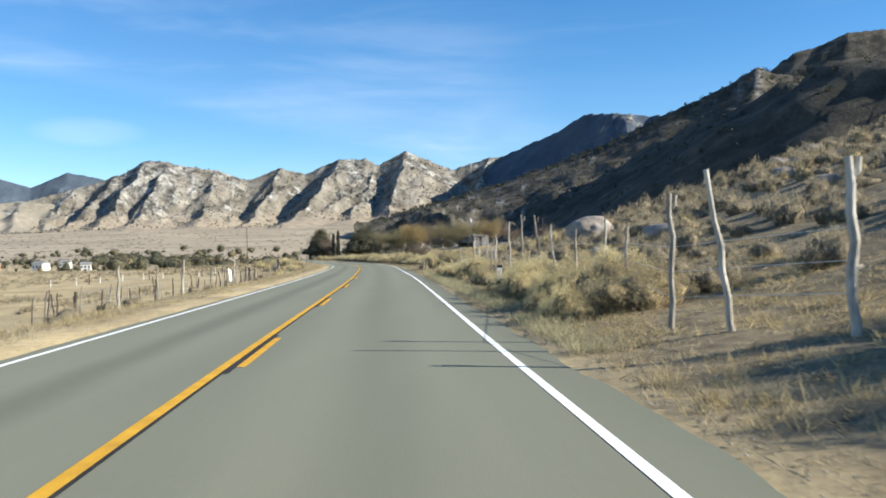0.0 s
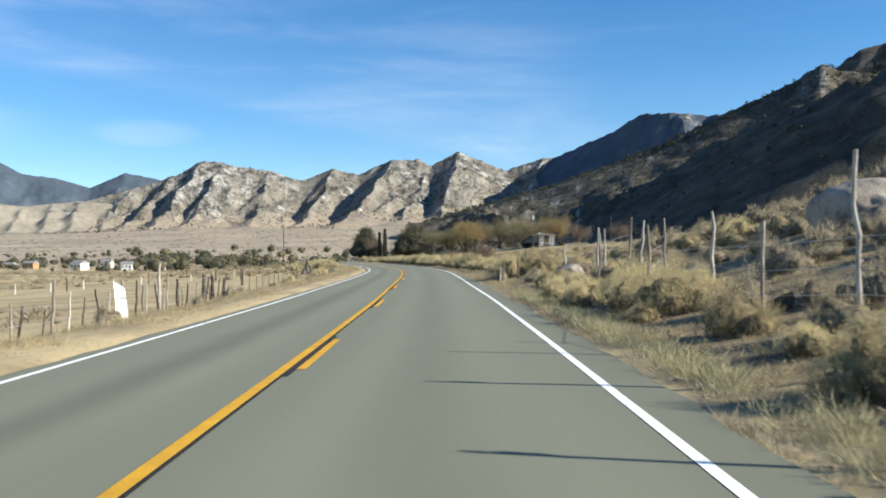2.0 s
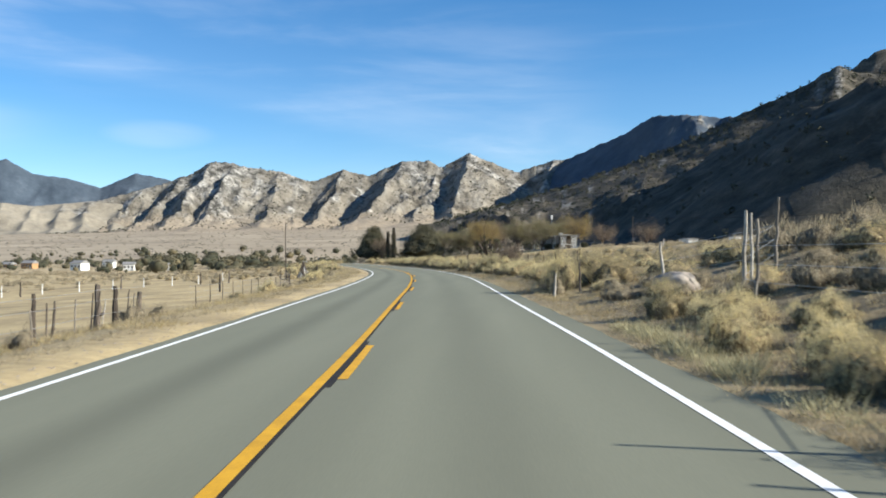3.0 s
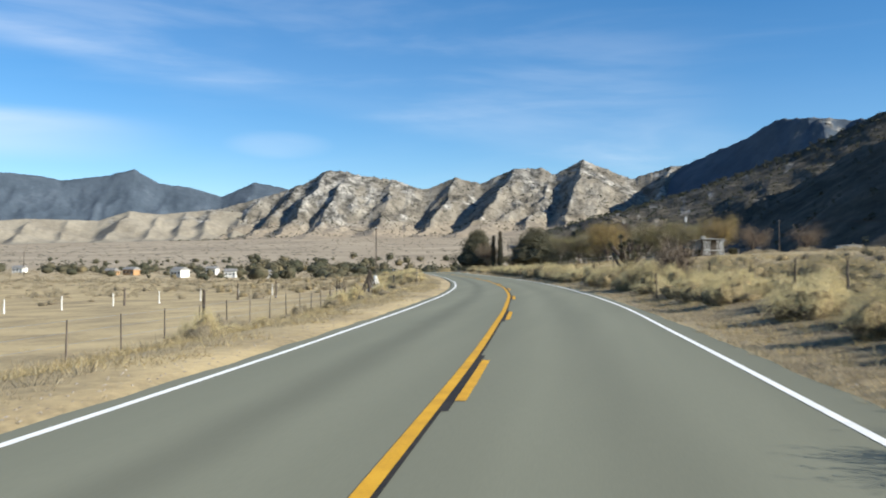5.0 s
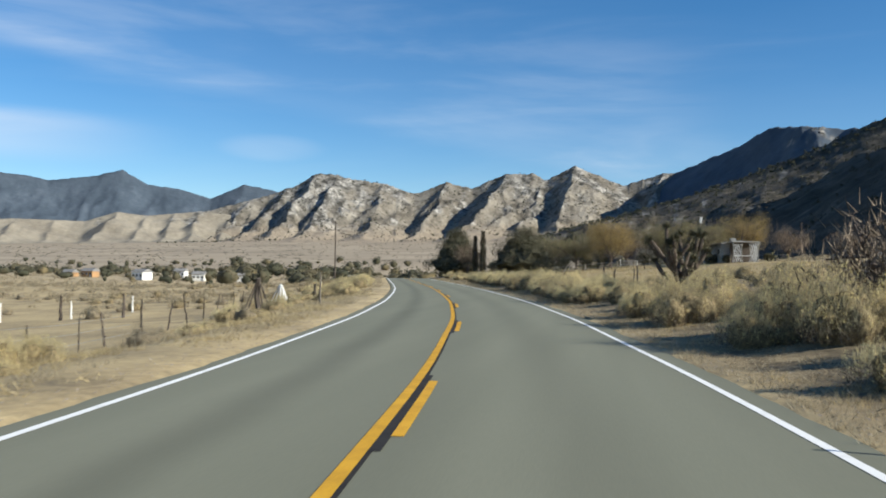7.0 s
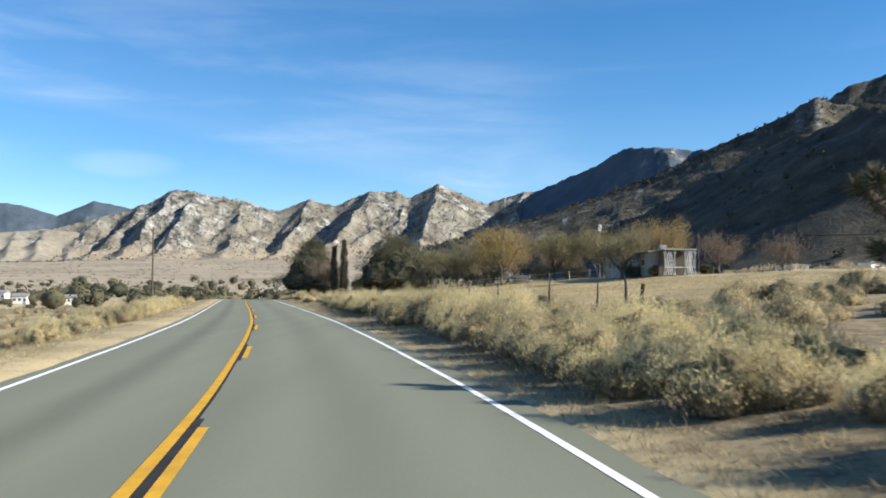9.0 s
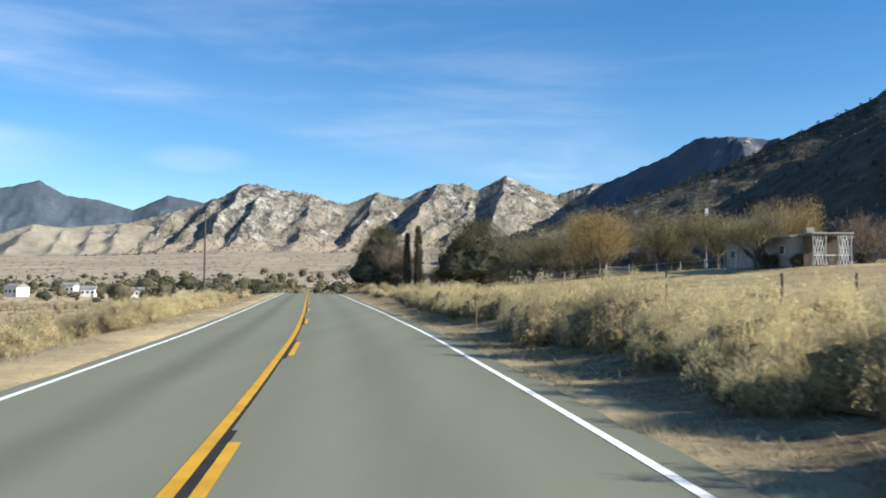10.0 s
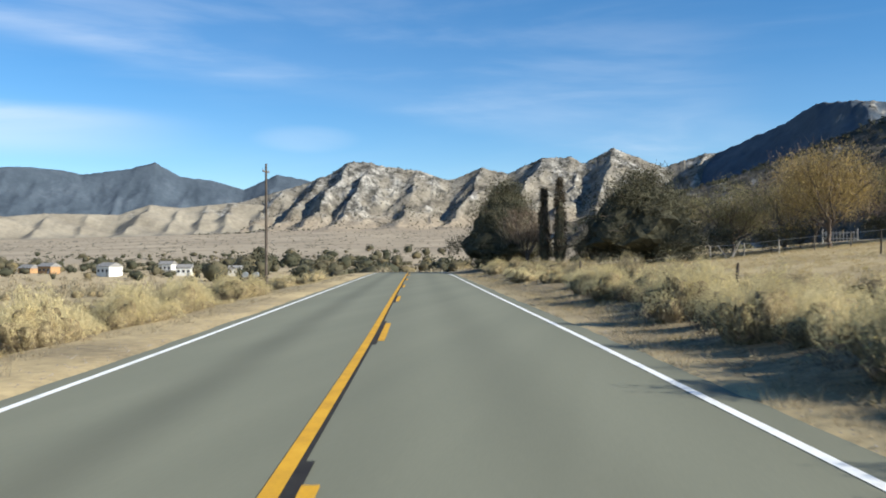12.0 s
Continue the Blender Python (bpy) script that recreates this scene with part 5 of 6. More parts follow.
def bough(base, tip, r0, r1, seed, n=5, sag=0.0):
    q = random.Random(seed)
    b, t = Vector(base), Vector(tip)
    pts, rad = [], []
    for i in range(n + 1):
        u = i / n
        p = b.lerp(t, u) + Vector((q.uniform(-1, 1), q.uniform(-1, 1), q.uniform(-0.5, 0.5))) * 0.06 * (t - b).length * (1 if 0 < i < n else 0)
        p.z -= sag * math.sin(u * math.pi)
        pts.append(p)
        rad.append(r0 + (r1 - r0) * u)
    return tube(pts, rad, 6)


def leafy(clumps, count, size, seed, up=0.2):
    """Leaves in clumps (x, y, z, radius)."""
    q = random.Random(seed)
    vs, fs = [], []
    weight = [c[3] ** 2 for c in clumps]
    for c in q.choices(clumps, weight, k=count):
        n = Vector((q.gauss(0, 1), q.gauss(0, 1), q.gauss(0, 0.9))).normalized()
        p = Vector(c[:3]) + n * c[3] * q.uniform(0.3, 1.1)
        leaf(vs, fs, p, n + Vector((q.uniform(-0.7, 0.7), q.uniform(-0.7, 0.7), q.uniform(-0.5, 0.5) + up)), size * q.uniform(0.6, 1.5), size * 0.5 * q.uniform(0.6, 1.4), q)
    return vs, fs


def broad_tree(x, y, height, width, leaf_mat, label, seed, leaves=5200, size=0.34, trunk=0.22, bare=0.3, kind="deciduous tree", group=""):
    """A tree with a forking trunk, limbs and a crown of loose leaf clumps."""
    q = random.Random(seed)
    z = ground_z(x, y)
    t = thing("tree", label, kind, group, (x, y, z - 0.1))
    wood, clumps = [], []
    fork = height * 0.24
    wood.append(bough((0, 0, 0), (q.uniform(-0.2, 0.2), q.uniform(-0.2, 0.2), fork), trunk, trunk * 0.75, seed))
    for i in range(9):
        a = i * 2.4 + q.uniform(-0.4, 0.4)
        r = width * 0.5 * q.uniform(0.35, 0.85)
        tip = Vector((r * math.cos(a), r * math.sin(a), height * q.uniform(0.55, 0.95) * (1.0 - 0.22 * r / (width * 0.5))))
        wood.append(bough((0, 0, fork * q.uniform(0.6, 1)), tip, trunk * 0.5, 0.03, seed * 31 + i))
        for k in range(5):
            u = q.uniform(0.45, 1.0)
            c = Vector((0, 0, fork)).lerp(tip, u)
            e = c + Vector((q.uniform(-1, 1), q.uniform(-1, 1), q.uniform(-0.3, 1.0))) * width * 0.16
            wood.append(bough(c, e, 0.035, 0.012, seed * 77 + i * 7 + k, 3))
            clumps.append((e.x, e.y, e.z, width * q.uniform(0.08, 0.17)))
    part("trunk", merge(*wood), M_BARK, t, "grey-brown trunk and limbs")
    tv, tf = [], []
    for cx, cy, cz, r in clumps:
        for _ in range(40):
            p = Vector((cx, cy, cz)) + Vector((q.gauss(0, r * 0.7), q.gauss(0, r * 0.7), q.gauss(0, r * 0.7) - 0.3 * r))
            blade(tv, tf, p, (cx * 0.25 + q.uniform(-0.5, 0.5), cy * 0.25 + q.uniform(-0.5, 0.5), height * 0.12 + q.uniform(0, 0.6)), height * q.uniform(0.05, 0.14), 0.035, 0.3, q)
    part("fine_branching", (tv, tf), M_TREETWIG, t, "fine grey-brown bare twigs")
    part("crown", leafy(clumps, int(leaves * 1.9), size * 0.62, seed), leaf_mat, t)
    return t


def conifer(x, y, height, width, label, seed, leaves=9000, low=0.05, mat_=None, shape=1.0):
    """A dense evergreen: a trunk and whorls of drooping boughs with needle sprays."""
    q = random.Random(seed)
    z = ground_z(x, y)
    t = thing("evergreen_tree", label, "conifer", "evergreens by the road", (x, y, z - 0.1))
    wood = [bough((0, 0, 0), (0, 0, height * 0.96), 0.3, 0.04, seed)]
    clumps = []
    for i in range(64):
        u = low + (1 - low) * (i + q.random()) / 64
        a = i * 2.399 + q.uniform(-0.5, 0.5)
        prof = (min(1.0, (u + 0.24) / 0.34) * max(0.02, 1 - u) ** (0.75 * shape)) * 1.18
        r = width * 0.5 * prof * q.uniform(0.72, 1.12)
        zz = height * u
        tip = Vector((r * math.cos(a), r * math.sin(a), zz + r * q.uniform(-0.10, 0.22)))
        wood.append(bough((0, 0, zz), tip, 0.06, 0.015, seed * 13 + i, 3))
        for k in range(6):
            f = q.uniform(0.35, 1.0)
            c = Vector((0, 0, zz)).lerp(tip, f)
            clumps.append((c.x + q.uniform(-0.4, 0.4), c.y + q.uniform(-0.4, 0.4), c.z + q.uniform(-0.3, 0.3), (0.25 + 0.075 * width) * q.uniform(0.5, 1.0)))
    part("trunk", merge(*wood), M_BARK, t)
    bm = bmesh.new()
    bmesh.ops.create_icosphere(bm, subdivisions=4, radius=1.0)
    for v in bm.verts:
        n = v.co.normalized()
        u = max(0.0, min(1.0, 0.5 + 0.5 * n.z))
        prof = min(1.0, (u + 0.24) / 0.34) * max(0.02, 1 - u) ** (0.75 * shape) * 1.18
        flat = n.xy.normalized() if n.xy.length > 0.01 else Vector((1, 0))
        k = width * 0.5 * prof * 0.7 * min(1.0, 0.25 + 4.5 * u) * (1 + 0.28 * noise.noise((n.x * 2.2, n.y * 2.2, u * 5 + seed)) + 0.2 * noise.noise((n.x * 6, n.y * 6, u * 13 + seed))) * min(1.0, n.xy.length * 3)
        v.co = Vector((flat.x * k, flat.y * k, height * (low + 0.03 + 0.88 * (1 - low) * u + 0.05 * noise.noise((n.x * 3, n.y * 3, seed)))))
    part("inner_growth", bm, M_CONIFERSHADE, t, "dark inner core, shade between the boughs painted in")
    part("crown", leafy(clumps, int(leaves * 2.2), 0.14, seed, up=0.05), mat_ or M_CONIFER, t)
    return t


conifer(-16.4, 268.5, 7.7, 13.0, "broad dark green evergreen with drooping boughs", 41, leaves=26000, shape=0.55)
conifer(-29.8, 279.0, 8.4, 10.5, "dark green evergreen tree beside bare bushes", 42, leaves=22000, shape=0.6)


def cypress(x, y, height, width, seed):
    q = random.Random(seed)
    t = thing("cypress_tree", "narrow dark brown column of Italian cypress", "conifer", "cypress pair", (x, y, ground_z(x, y) - 0.05))
    part("trunk", bough((0, 0, 0), (0, 0, height * 0.9), 0.14, 0.03, seed), M_BARK, t)
    cl = []
    for i in range(220):
        u = q.random()
        r = width * 0.5 * min(1, u / 0.12) * (1 - u ** 2.4) * q.uniform(0.4, 0.8)
        a = q.uniform(0, 6.283)
        cl.append((r * math.cos(a), r * math.sin(a), height * (0.04 + 0.95 * u), 0.3))
    part("inner_growth", tube([(0, 0, height * (0.03 + 0.93 * u)) for u in [k / 12 for k in range(13)]], [width * 0.36 * min(1.0, 0.4 + u * 5) * max(0.05, 1 - u ** 2.4) for u in [k / 12 for k in range(13)]], 10, q, 0.14), M_CONIFERSHADE, t, "dark inner core, shade inside the column painted in")
    part("crown", leafy(cl, 8200, 0.13, seed, up=1.2), M_CYPRESS, t)


cypress(-23.4, 265.9, 7.9, 1.5, 51)
cypress(-24.8, 266.3, 7.1, 1.2, 52)
broad_tree(-27.0, 273.5, 6.6, 5.0, M_RUSSET, "russet leafless-looking tree between evergreens", 61, leaves=2600, size=0.2)
broad_tree(-21.2, 270.0, 3.6, 3.0, M_RUSSET, "small russet bush-like tree", 62, leaves=1600, size=0.18)
broad_tree(-1.5, 265.0, 8.6, 12.0, M_GOLD, "golden autumn cottonwood with sparse leaves", 63, leaves=13000, size=0.2)
broad_tree(-7.5, 279.0, 7.6, 9.5, M_OLIVE, "olive-yellow autumn tree in the yard", 64, leaves=9000, size=0.22)
broad_tree(6.4, 270.0, 8.0, 11.0, M_OLIVE, "olive-yellow autumn tree in the yard", 65, leaves=10000, size=0.22)
broad_tree(13.0, 268.0, 7.6, 10.5, M_OLIVE, "olive-yellow autumn tree beside the white house", 66, leaves=9500, size=0.22)
broad_tree(19.5, 262.0, 8.0, 9.0, M_GOLD, "golden-brown autumn tree behind the white house", 67, leaves=7000, size=0.2)
broad_tree(10.4, 240.0, 5.6, 6.5, M_OLIVE, "olive-brown autumn tree in front of the white house", 72, leaves=4200, size=0.2)
broad_tree(24.5, 252.0, 6.0, 7.0, M_RUSSET, "bare-branched brown tree behind the white house", 68, leaves=3000, size=0.14)
broad_tree(-3.5, 274.0, 7.8, 8.5, M_OLIVE, "olive-brown autumn tree in the yard", 74, leaves=6000, size=0.2)
broad_tree(16.5, 274.0, 7.6, 9.0, M_OLIVE, "olive-brown autumn tree behind the house", 75, leaves=6000, size=0.2)
broad_tree(36.0, 262.0, 6.0, 7.5, M_RUSSET, "bare-branched brown tree in the field", 69, leaves=2600, size=0.14)
broad_tree(2.0, 289.0, 8.4, 11.0, M_RUSSET, "bare brown tree behind the yard", 70, leaves=7000, size=0.2)
broad_tree(-12.5, 293.0, 7.6, 10.0, M_OLIVE, "olive-brown tree behind the yard", 71, leaves=7000, size=0.22)
broad_tree(11.0, 290.0, 8.4, 11.0, M_RUSSET, "bare brown tree behind the yard", 73, leaves=7000, size=0.2)
for k, (x, y, h, w) in enumerate([(-9.5, 268.0, 3.0, 3.4), (-5.5, 268.5, 2.4, 4.0), (11.6, 240.5, 1.5, 2.4), (-2.6, 271.5, 2.6, 3.6), (4.6, 274.0, 2.4, 4.0), (8.8, 273.0, 2.8, 4.2), (12.6, 258.5, 2.0, 3.2), (13.4, 237.2, 1.2, 1.8), (8.6, 262.0, 2.0, 3.4), (18.8, 236.8, 1.0, 1.5)]):
    t = thing("yard_bush", "dark green clipped bush under the trees", "bush", "yard bushes", (x, y, ground_z(x, y)))
    part("stems", bough((0, 0, 0), (0, 0, h * 0.6), 0.08, 0.03, k), M_BARK, t)
    part("foliage", leafy([(w * 0.2 * math.cos(a), w * 0.2 * math.sin(a), h * 0.5, h * 0.42) for a in (0, 2.1, 4.2)], 1800, 0.18, 80 + k), M_CONIFER, t)


broad_tree(0.1, 125.4, 2.7, 2.8, M_RUSSET, "dark bare-branched tall shrub beside the fence", 81, leaves=500, size=0.06, trunk=0.06, kind="shrub")


# ---- the joshua tree ----
def joshua(x, y, height, seed):
    q = random.Random(seed)
    t = thing("joshua_tree", "branching Joshua tree with shaggy spiky leaf heads", "tree", "", (x, y, ground_z(x, y) - 0.05))
    wood = [tube([(0, 0, 0), (0.03, 0, height * 0.2), (0, 0.02, height * 0.34)], [0.26, 0.2, 0.16], 8, q, 0.1)]
    vs, fs = [], []

    def shag(p0, p1, n, reach):
        d = (p1 - p0).normalized()
        for _ in range(n):
            p = p0.lerp(p1, q.random())
            o = Vector((q.gauss(0, 1), q.gauss(0, 1), q.gauss(0, 1))).normalized()
            blade(vs, fs, p + o * 0.07, o - d * 0.35, reach * q.uniform(0.6, 1.2), 0.035, 0.2, q)

    def arm(p, lean, length, fork):
        pts = [p]
        d = Vector(lean)
        for _ in range(4):
            d = (d + Vector((q.uniform(-0.2, 0.2), q.uniform(-0.2, 0.2), 0.24))).normalized()
            pts.append(pts[-1] + d * length / 4)
        wood.append(tube(pts, [0.12, 0.11, 0.10, 0.09, 0.07], 7, q, 0.1))
        for a, c in zip(pts, pts[1:]):
            shag(a, c, 60, 0.13)
        for _ in range(260):
            o = (Vector((q.gauss(0, 1), q.gauss(0, 1), q.gauss(0, 1))).normalized() + d * 0.7).normalized()
            blade(vs, fs, pts[-1] - d * 0.1 * q.random(), o, q.uniform(0.2, 0.36), 0.036, 0.1, q)
        if fork:
            e = pts[2]
            arm(e, d + Vector((q.uniform(-1, 1), q.uniform(-1, 1), 0.0)), length * 0.55, False)

    for i in range(12):
        a = i * 2.4 + q.uniform(-0.3, 0.3)
        s = q.uniform(0.35, 1.2)
        arm(Vector((0.1 * math.cos(a), 0.1 * math.sin(a), height * q.uniform(0.1, 0.32))), Vector((math.cos(a) * s, math.sin(a) * s, 0.35)), height * q.uniform(0.42, 0.66), i % 2 == 0)
    part("trunk", merge(*wood), M_BARK, t, "rough brown forking trunk")
    tagged(part("foliage", (vs, fs), M_YUCCA, t), "grey-green spiky leaf rosettes", kind="stuff")


joshua(-1.5, 150.2, 3.9, 9)
put_shrub(SAGE, 2.2, 137.5, 3.0, 1.5)


# ---- rocks ----
def boulder(x, y, sx, sy, sz, seed, label, sink=0.25):
    bm = bmesh.new()
    bmesh.ops.create_icosphere(bm, subdivisions=4, radius=1.0)
    for v in bm.verts:
        p = v.co.copy()
        k = 1 + 0.22 * noise.noise(p * 1.1 + Vector((seed, 0, 0))) + 0.10 * noise.noise(p * 2.6 + Vector((0, seed, 0))) + 0.06 * noise.noise(p * 5.0) - 0.10 * max(0.0, 0.25 - abs(noise.noise(p * 1.7 + Vector((seed, 3, 0)))))
        p = p * k
        p.z = max(-0.6, min(p.z, 0.80 - 0.24 * p.x - 0.12 * p.y + 0.1 * noise.noise((p.x * 2, p.y * 2, seed)), 0.98 + 0.35 * p.x))
        v.co = Vector((p.x * sx, p.y * sy, p.z * sz))
    me = bpy.data.meshes.new("boulder")
    bm.to_mesh(me)
    bm.free()
    me.materials.append(M_BOULDER)
    me.polygons.foreach_set("use_smooth", [True] * len(me.polygons))
    ob = new("boulder", me)
    ob.matrix_basis = pose(x, y, ground_z(x, y) + sz * (0.6 - sink), 0, 0, seed * 40)
    return tagged(ob, label, "boulder", "boulders on the hillside")


boulder(11.0, 58.4, 1.6, 1.5, 1.2, 1, "large pale granite boulder on the scrubby slope", 0.2)
for k, (x, y, s) in enumerate([(10.1, 38.7, 0.66), (5.7, 40.0, 0.34), (8.0, 40.6, 0.36), (26.0, 66.0, 0.8), (31.0, 72.0, 1.0), (24.0, 58.0, 0.6), (34.0, 80.0, 0.9), (20.0, 50.0, 0.7), (3.4, 72.5, 0.7), (38.0, 70.0, 0.8), (29.0, 52.0, 0.6), (17.0, 38.0, 0.5)]):
    boulder(x, y, s * 1.25, s, s * 0.75, 3 + k, "pale granite boulder half buried in scrub", 0.3)


# ---- fences ----
def post(x, y, h, r, lean=(0, 0), fork=False, dark=False, seed=0, label="", group="", name="fence_post"):
    q = random.Random(seed * 7 + 3)
    z = ground_z(x, y)
    pts, rad = [], []
    n = 7
    for i in range(n + 1):
        u = i / n
        w = 0.024 * h * (1 if 0 < i else 0) * (0.1 if r < 0.0305 and not fork else 1.0)
        pts.append((lean[0] * u + q.uniform(-w, w) * 0.6, lean[1] * u + q.uniform(-w, w) * 0.6, -0.25 + (h + 0.25) * u))
        rad.append(r * 0.88 * (1.12 - 0.42 * u) * q.uniform(0.9, 1.1))
    lots = [tube(pts, rad, 8, q, 0.08)]
    if fork:
        b = Vector(pts[-2])
        lots.append(tube([b, b + Vector((0.1, 0.03, 0.16)), b + Vector((0.13, 0.05, 0.34))], [r * 0.6, r * 0.5, r * 0.35], 7))
    if seed % 3 == 0:
        b = Vector(pts[3])
        lots.append(tube([b, b + Vector((r * 1.6, 0, 0.05))], [r * 0.5, r * 0.3], 6))
    v, f = merge(*lots)
    ob = mesh_ob(name, v, f, M_DARKPOST if dark else M_POST)
    ob.matrix_basis = pose(x, y, z)
    return tagged(ob, label, "fence post", group)


ROW = "rustic posts on the uphill side"
TALL = [(5.25, 11.0, 2.15, 0.095, -0.05, True), (4.5, 13.1, 2.3, 0.068, -0.42, False), (4.0, 14.6, 2.15, 0.07, 0.0, True), (4.9, 21.8, 1.7, 0.08, 0.0, False), (4.8, 24.5, 1.95, 0.07, 0.15, False), (4.75, 28.0, 1.75, 0.08, 0.0, False),
        (4.7, 31.7, 2.0, 0.07, -0.2, False), (4.75, 35.3, 2.5, 0.085, -0.35, True), (4.4, 39.1, 2.65, 0.085, -0.12, True), (4.2, 42.5, 2.5, 0.07, -0.1, False), (3.45, 44.4, 1.7, 0.065, 0.0, False), (4.1, 50.1, 2.1, 0.075, 0.05, False),
        (3.0, 51.5, 1.95, 0.07, 0.0, False), (4.6, 57.6, 2.1, 0.07, 0.05, False), (4.2, 59.8, 2.2, 0.085, 0.25, False), (3.8, 66.0, 1.9, 0.08, 0.08, False), (3.9, 67.4, 2.1, 0.09, 0.1, False), (4.4, 68.3, 1.9, 0.07, -0.05, False),
        (5.9, 71.4, 2.1, 0.09, 0.15, False), (3.4, 74.1, 1.5, 0.08, -0.15, True)]
for k, (x, y, h, r, lx, fk) in enumerate(TALL):
    post(x, y, h, r * (0.85 if y < 16 else 0.68), (lx, 0.0), fk, False, k, "tall crooked weathered wooden fence post in dry scrub", ROW)
SHORT = [(1.3, 79.0, 1.1, 0.05), (2.4, 90.6, 1.35, 0.05), (3.1, 96.7, 1.45, 0.06), (3.0, 103.0, 1.2, 0.045), (2.8, 109.0, 1.25, 0.045), (2.4, 116.0, 1.2, 0.045), (-1.5, 114.3, 1.0, 0.045), (1.6, 123.0, 1.25, 0.045), (0.9, 129.5, 1.2, 0.045),
         (0.3, 135.5, 1.35, 0.06), (-0.8, 142.5, 1.1, 0.045), (-4.1, 160.1, 1.45, 0.075), (-2.1, 172.4, 1.45, 0.07), (-4.3, 178.9, 1.35, 0.07), (-2.0, 180.0, 1.3, 0.06), (-6.2, 186.0, 1.2, 0.06), (-7.6, 191.5, 1.2, 0.06), (-9.3, 197.0, 1.15, 0.06), (-13.4, 200.7, 1.15, 0.055), (-15.3, 208.0, 1.05, 0.055), (-17.6, 217.0, 1.05, 0.055), (-19.8, 226.0, 1.05, 0.055), (-3.2, 243.0, 1.4, 0.07), (2.5, 241.0, 1.4, 0.07)]
for k, (x, y, h, r) in enumerate(SHORT):
    post(x, y, h, r, (0.03 * ((k % 3) - 1), 0), False, True, 40 + k, "short dark wooden fence post among shrubs", "short dark posts on the uphill side")

# single dry bushes on the valley-side verge
for off, y, w, h in [(-8.8, 103.2, 1.1, 0.6), (-7.6, 108.0, 0.9, 0.5), (-7.2, 112.5, 1.0, 0.55), (-6.8, 117.0, 0.8, 0.45), (-6.9, 126.0, 1.2, 0.6), (-8.4, 131.0, 1.0, 0.55), (-7.3, 137.0, 1.2, 0.65), (-6.6, 95.5, 0.8, 0.45), (-6.2, 40.0, 0.8, 0.45), (-6.8, 47.0, 0.9, 0.5), (-7.2, 55.0, 1.1, 0.65), (-6.4, 62.0, 0.8, 0.5), (-7.0, 70.0, 1.0, 0.6), (-6.9, 30.0, 0.9, 0.5)]:
    put_shrub(SAGE, float(road_x(y)) + off, y, w, h)
for off, y, w, h in [(-8.9, 101.5, 1.6, 0.9), (-8.2, 118.5, 1.5, 0.75), (-7.8, 121.2, 1.3, 0.75), (-8.4, 123.8, 1.4, 0.75), (-8.6, 140.0, 1.5, 0.8), (-8.0, 146.0, 1.4, 0.75), (-8.8, 152.0, 1.6, 0.85)]:
    put_shrub(LUSH, float(road_x(y)) + off, y, w, h)

# stake fence on the valley side
q = random.Random(5)
for k in range(46):
    y = 31 + k * 0.98 + q.uniform(-0.3, 0.3)
    x = float(road_x(y)) - 8.0 - 0.05 * abs(y - 60) + q.uniform(-0.35, 0.35)
    h = q.uniform(0.8, 1.25)
    post(x, y, h, q.uniform(0.028, 0.045), (q.uniform(-0.18, 0.18), q.uniform(-0.05, 0.05)), False, k % 3 != 0, 100 + k, "thin leaning wooden stake in dry grass", "stake fence on the valley side")
for k, (off, y, h, r) in enumerate([(-8.4, 36.5, 1.7, 0.075), (-8.0, 41.0, 1.5, 0.06), (-8.1, 46.6, 1.9, 0.09), (-7.9, 53.0, 1.5, 0.055), (-7.8, 57.9, 1.3, 0.07), (-8.1, 62.9, 1.85, 0.075), (-8.2, 64.3, 1.45, 0.05), (-8.7, 67.6, 1.3, 0.08), (-8.5, 71.4, 1.3, 0.13), (-8.4, 72.6, 1.2, 0.11), (-8.2, 74.2, 0.95, 0.11)]):
    post(float(road_x(y)) + off, y, h, r, (0.02, 0.03), False, k > 6, 160 + k, "stout weathered wooden post with a rough top", "stout posts on the valley side")
for k, (off, y, h, r, dark) in enumerate([(-8.3, 25.0, 1.45, 0.04, True), (-8.1, 26.9, 0.95, 0.03, True), (-8.0, 28.7, 0.95, 0.035, True), (-7.9, 30.0, 0.9, 0.075, True)]):
    post(float(road_x(y)) + off, y, h, r, (0.03 * (k % 2), 0.02), False, dark, 172 + k, "dark weathered stake at the fence's end in dry grass", "stake fence on the valley side")
for off, y, w, h in [(-7.4, 27.6, 1.5, 0.6), (-6.3, 23.6, 0.8, 0.35), (-7.0, 33.5, 1.1, 0.5)]:
    put_shrub(SAGE, float(road_x(y)) + off, y, w, h)
for k in range(14):
    y = 90.5 + 3.15 * k
    post(float(road_x(y)) - 10.6 - 0.03 * k, y, 1.05, 0.03, (0.02 * ((k % 3) - 1), 0), False, True, 180 + k, "slender dark metal-like fence post beside bare sand", "slender posts by the sandy field")
for k in range(9):
    u = k / 8
    x, y = -51 + 14.5 * u, 129 + 37 * u
    ob = post(x, y, 1.15, 0.07, (0, 0), False, False, 200 + k, "white painted fence post at the field's edge", "white posts round the field")
    ob.data.materials[0] = M_WALLWHITE
for k, (x, y) in enumerate([(-47.5, 134.0), (-43.0, 148.0), (-34.0, 160.0), (-24.0, 121.0), (-37.0, 158.0)]):
    post(x, y, 1.5, 0.11, (0, 0), False, True, 220 + k, "stout dark post at the sandy field", "stout dark posts round the field")


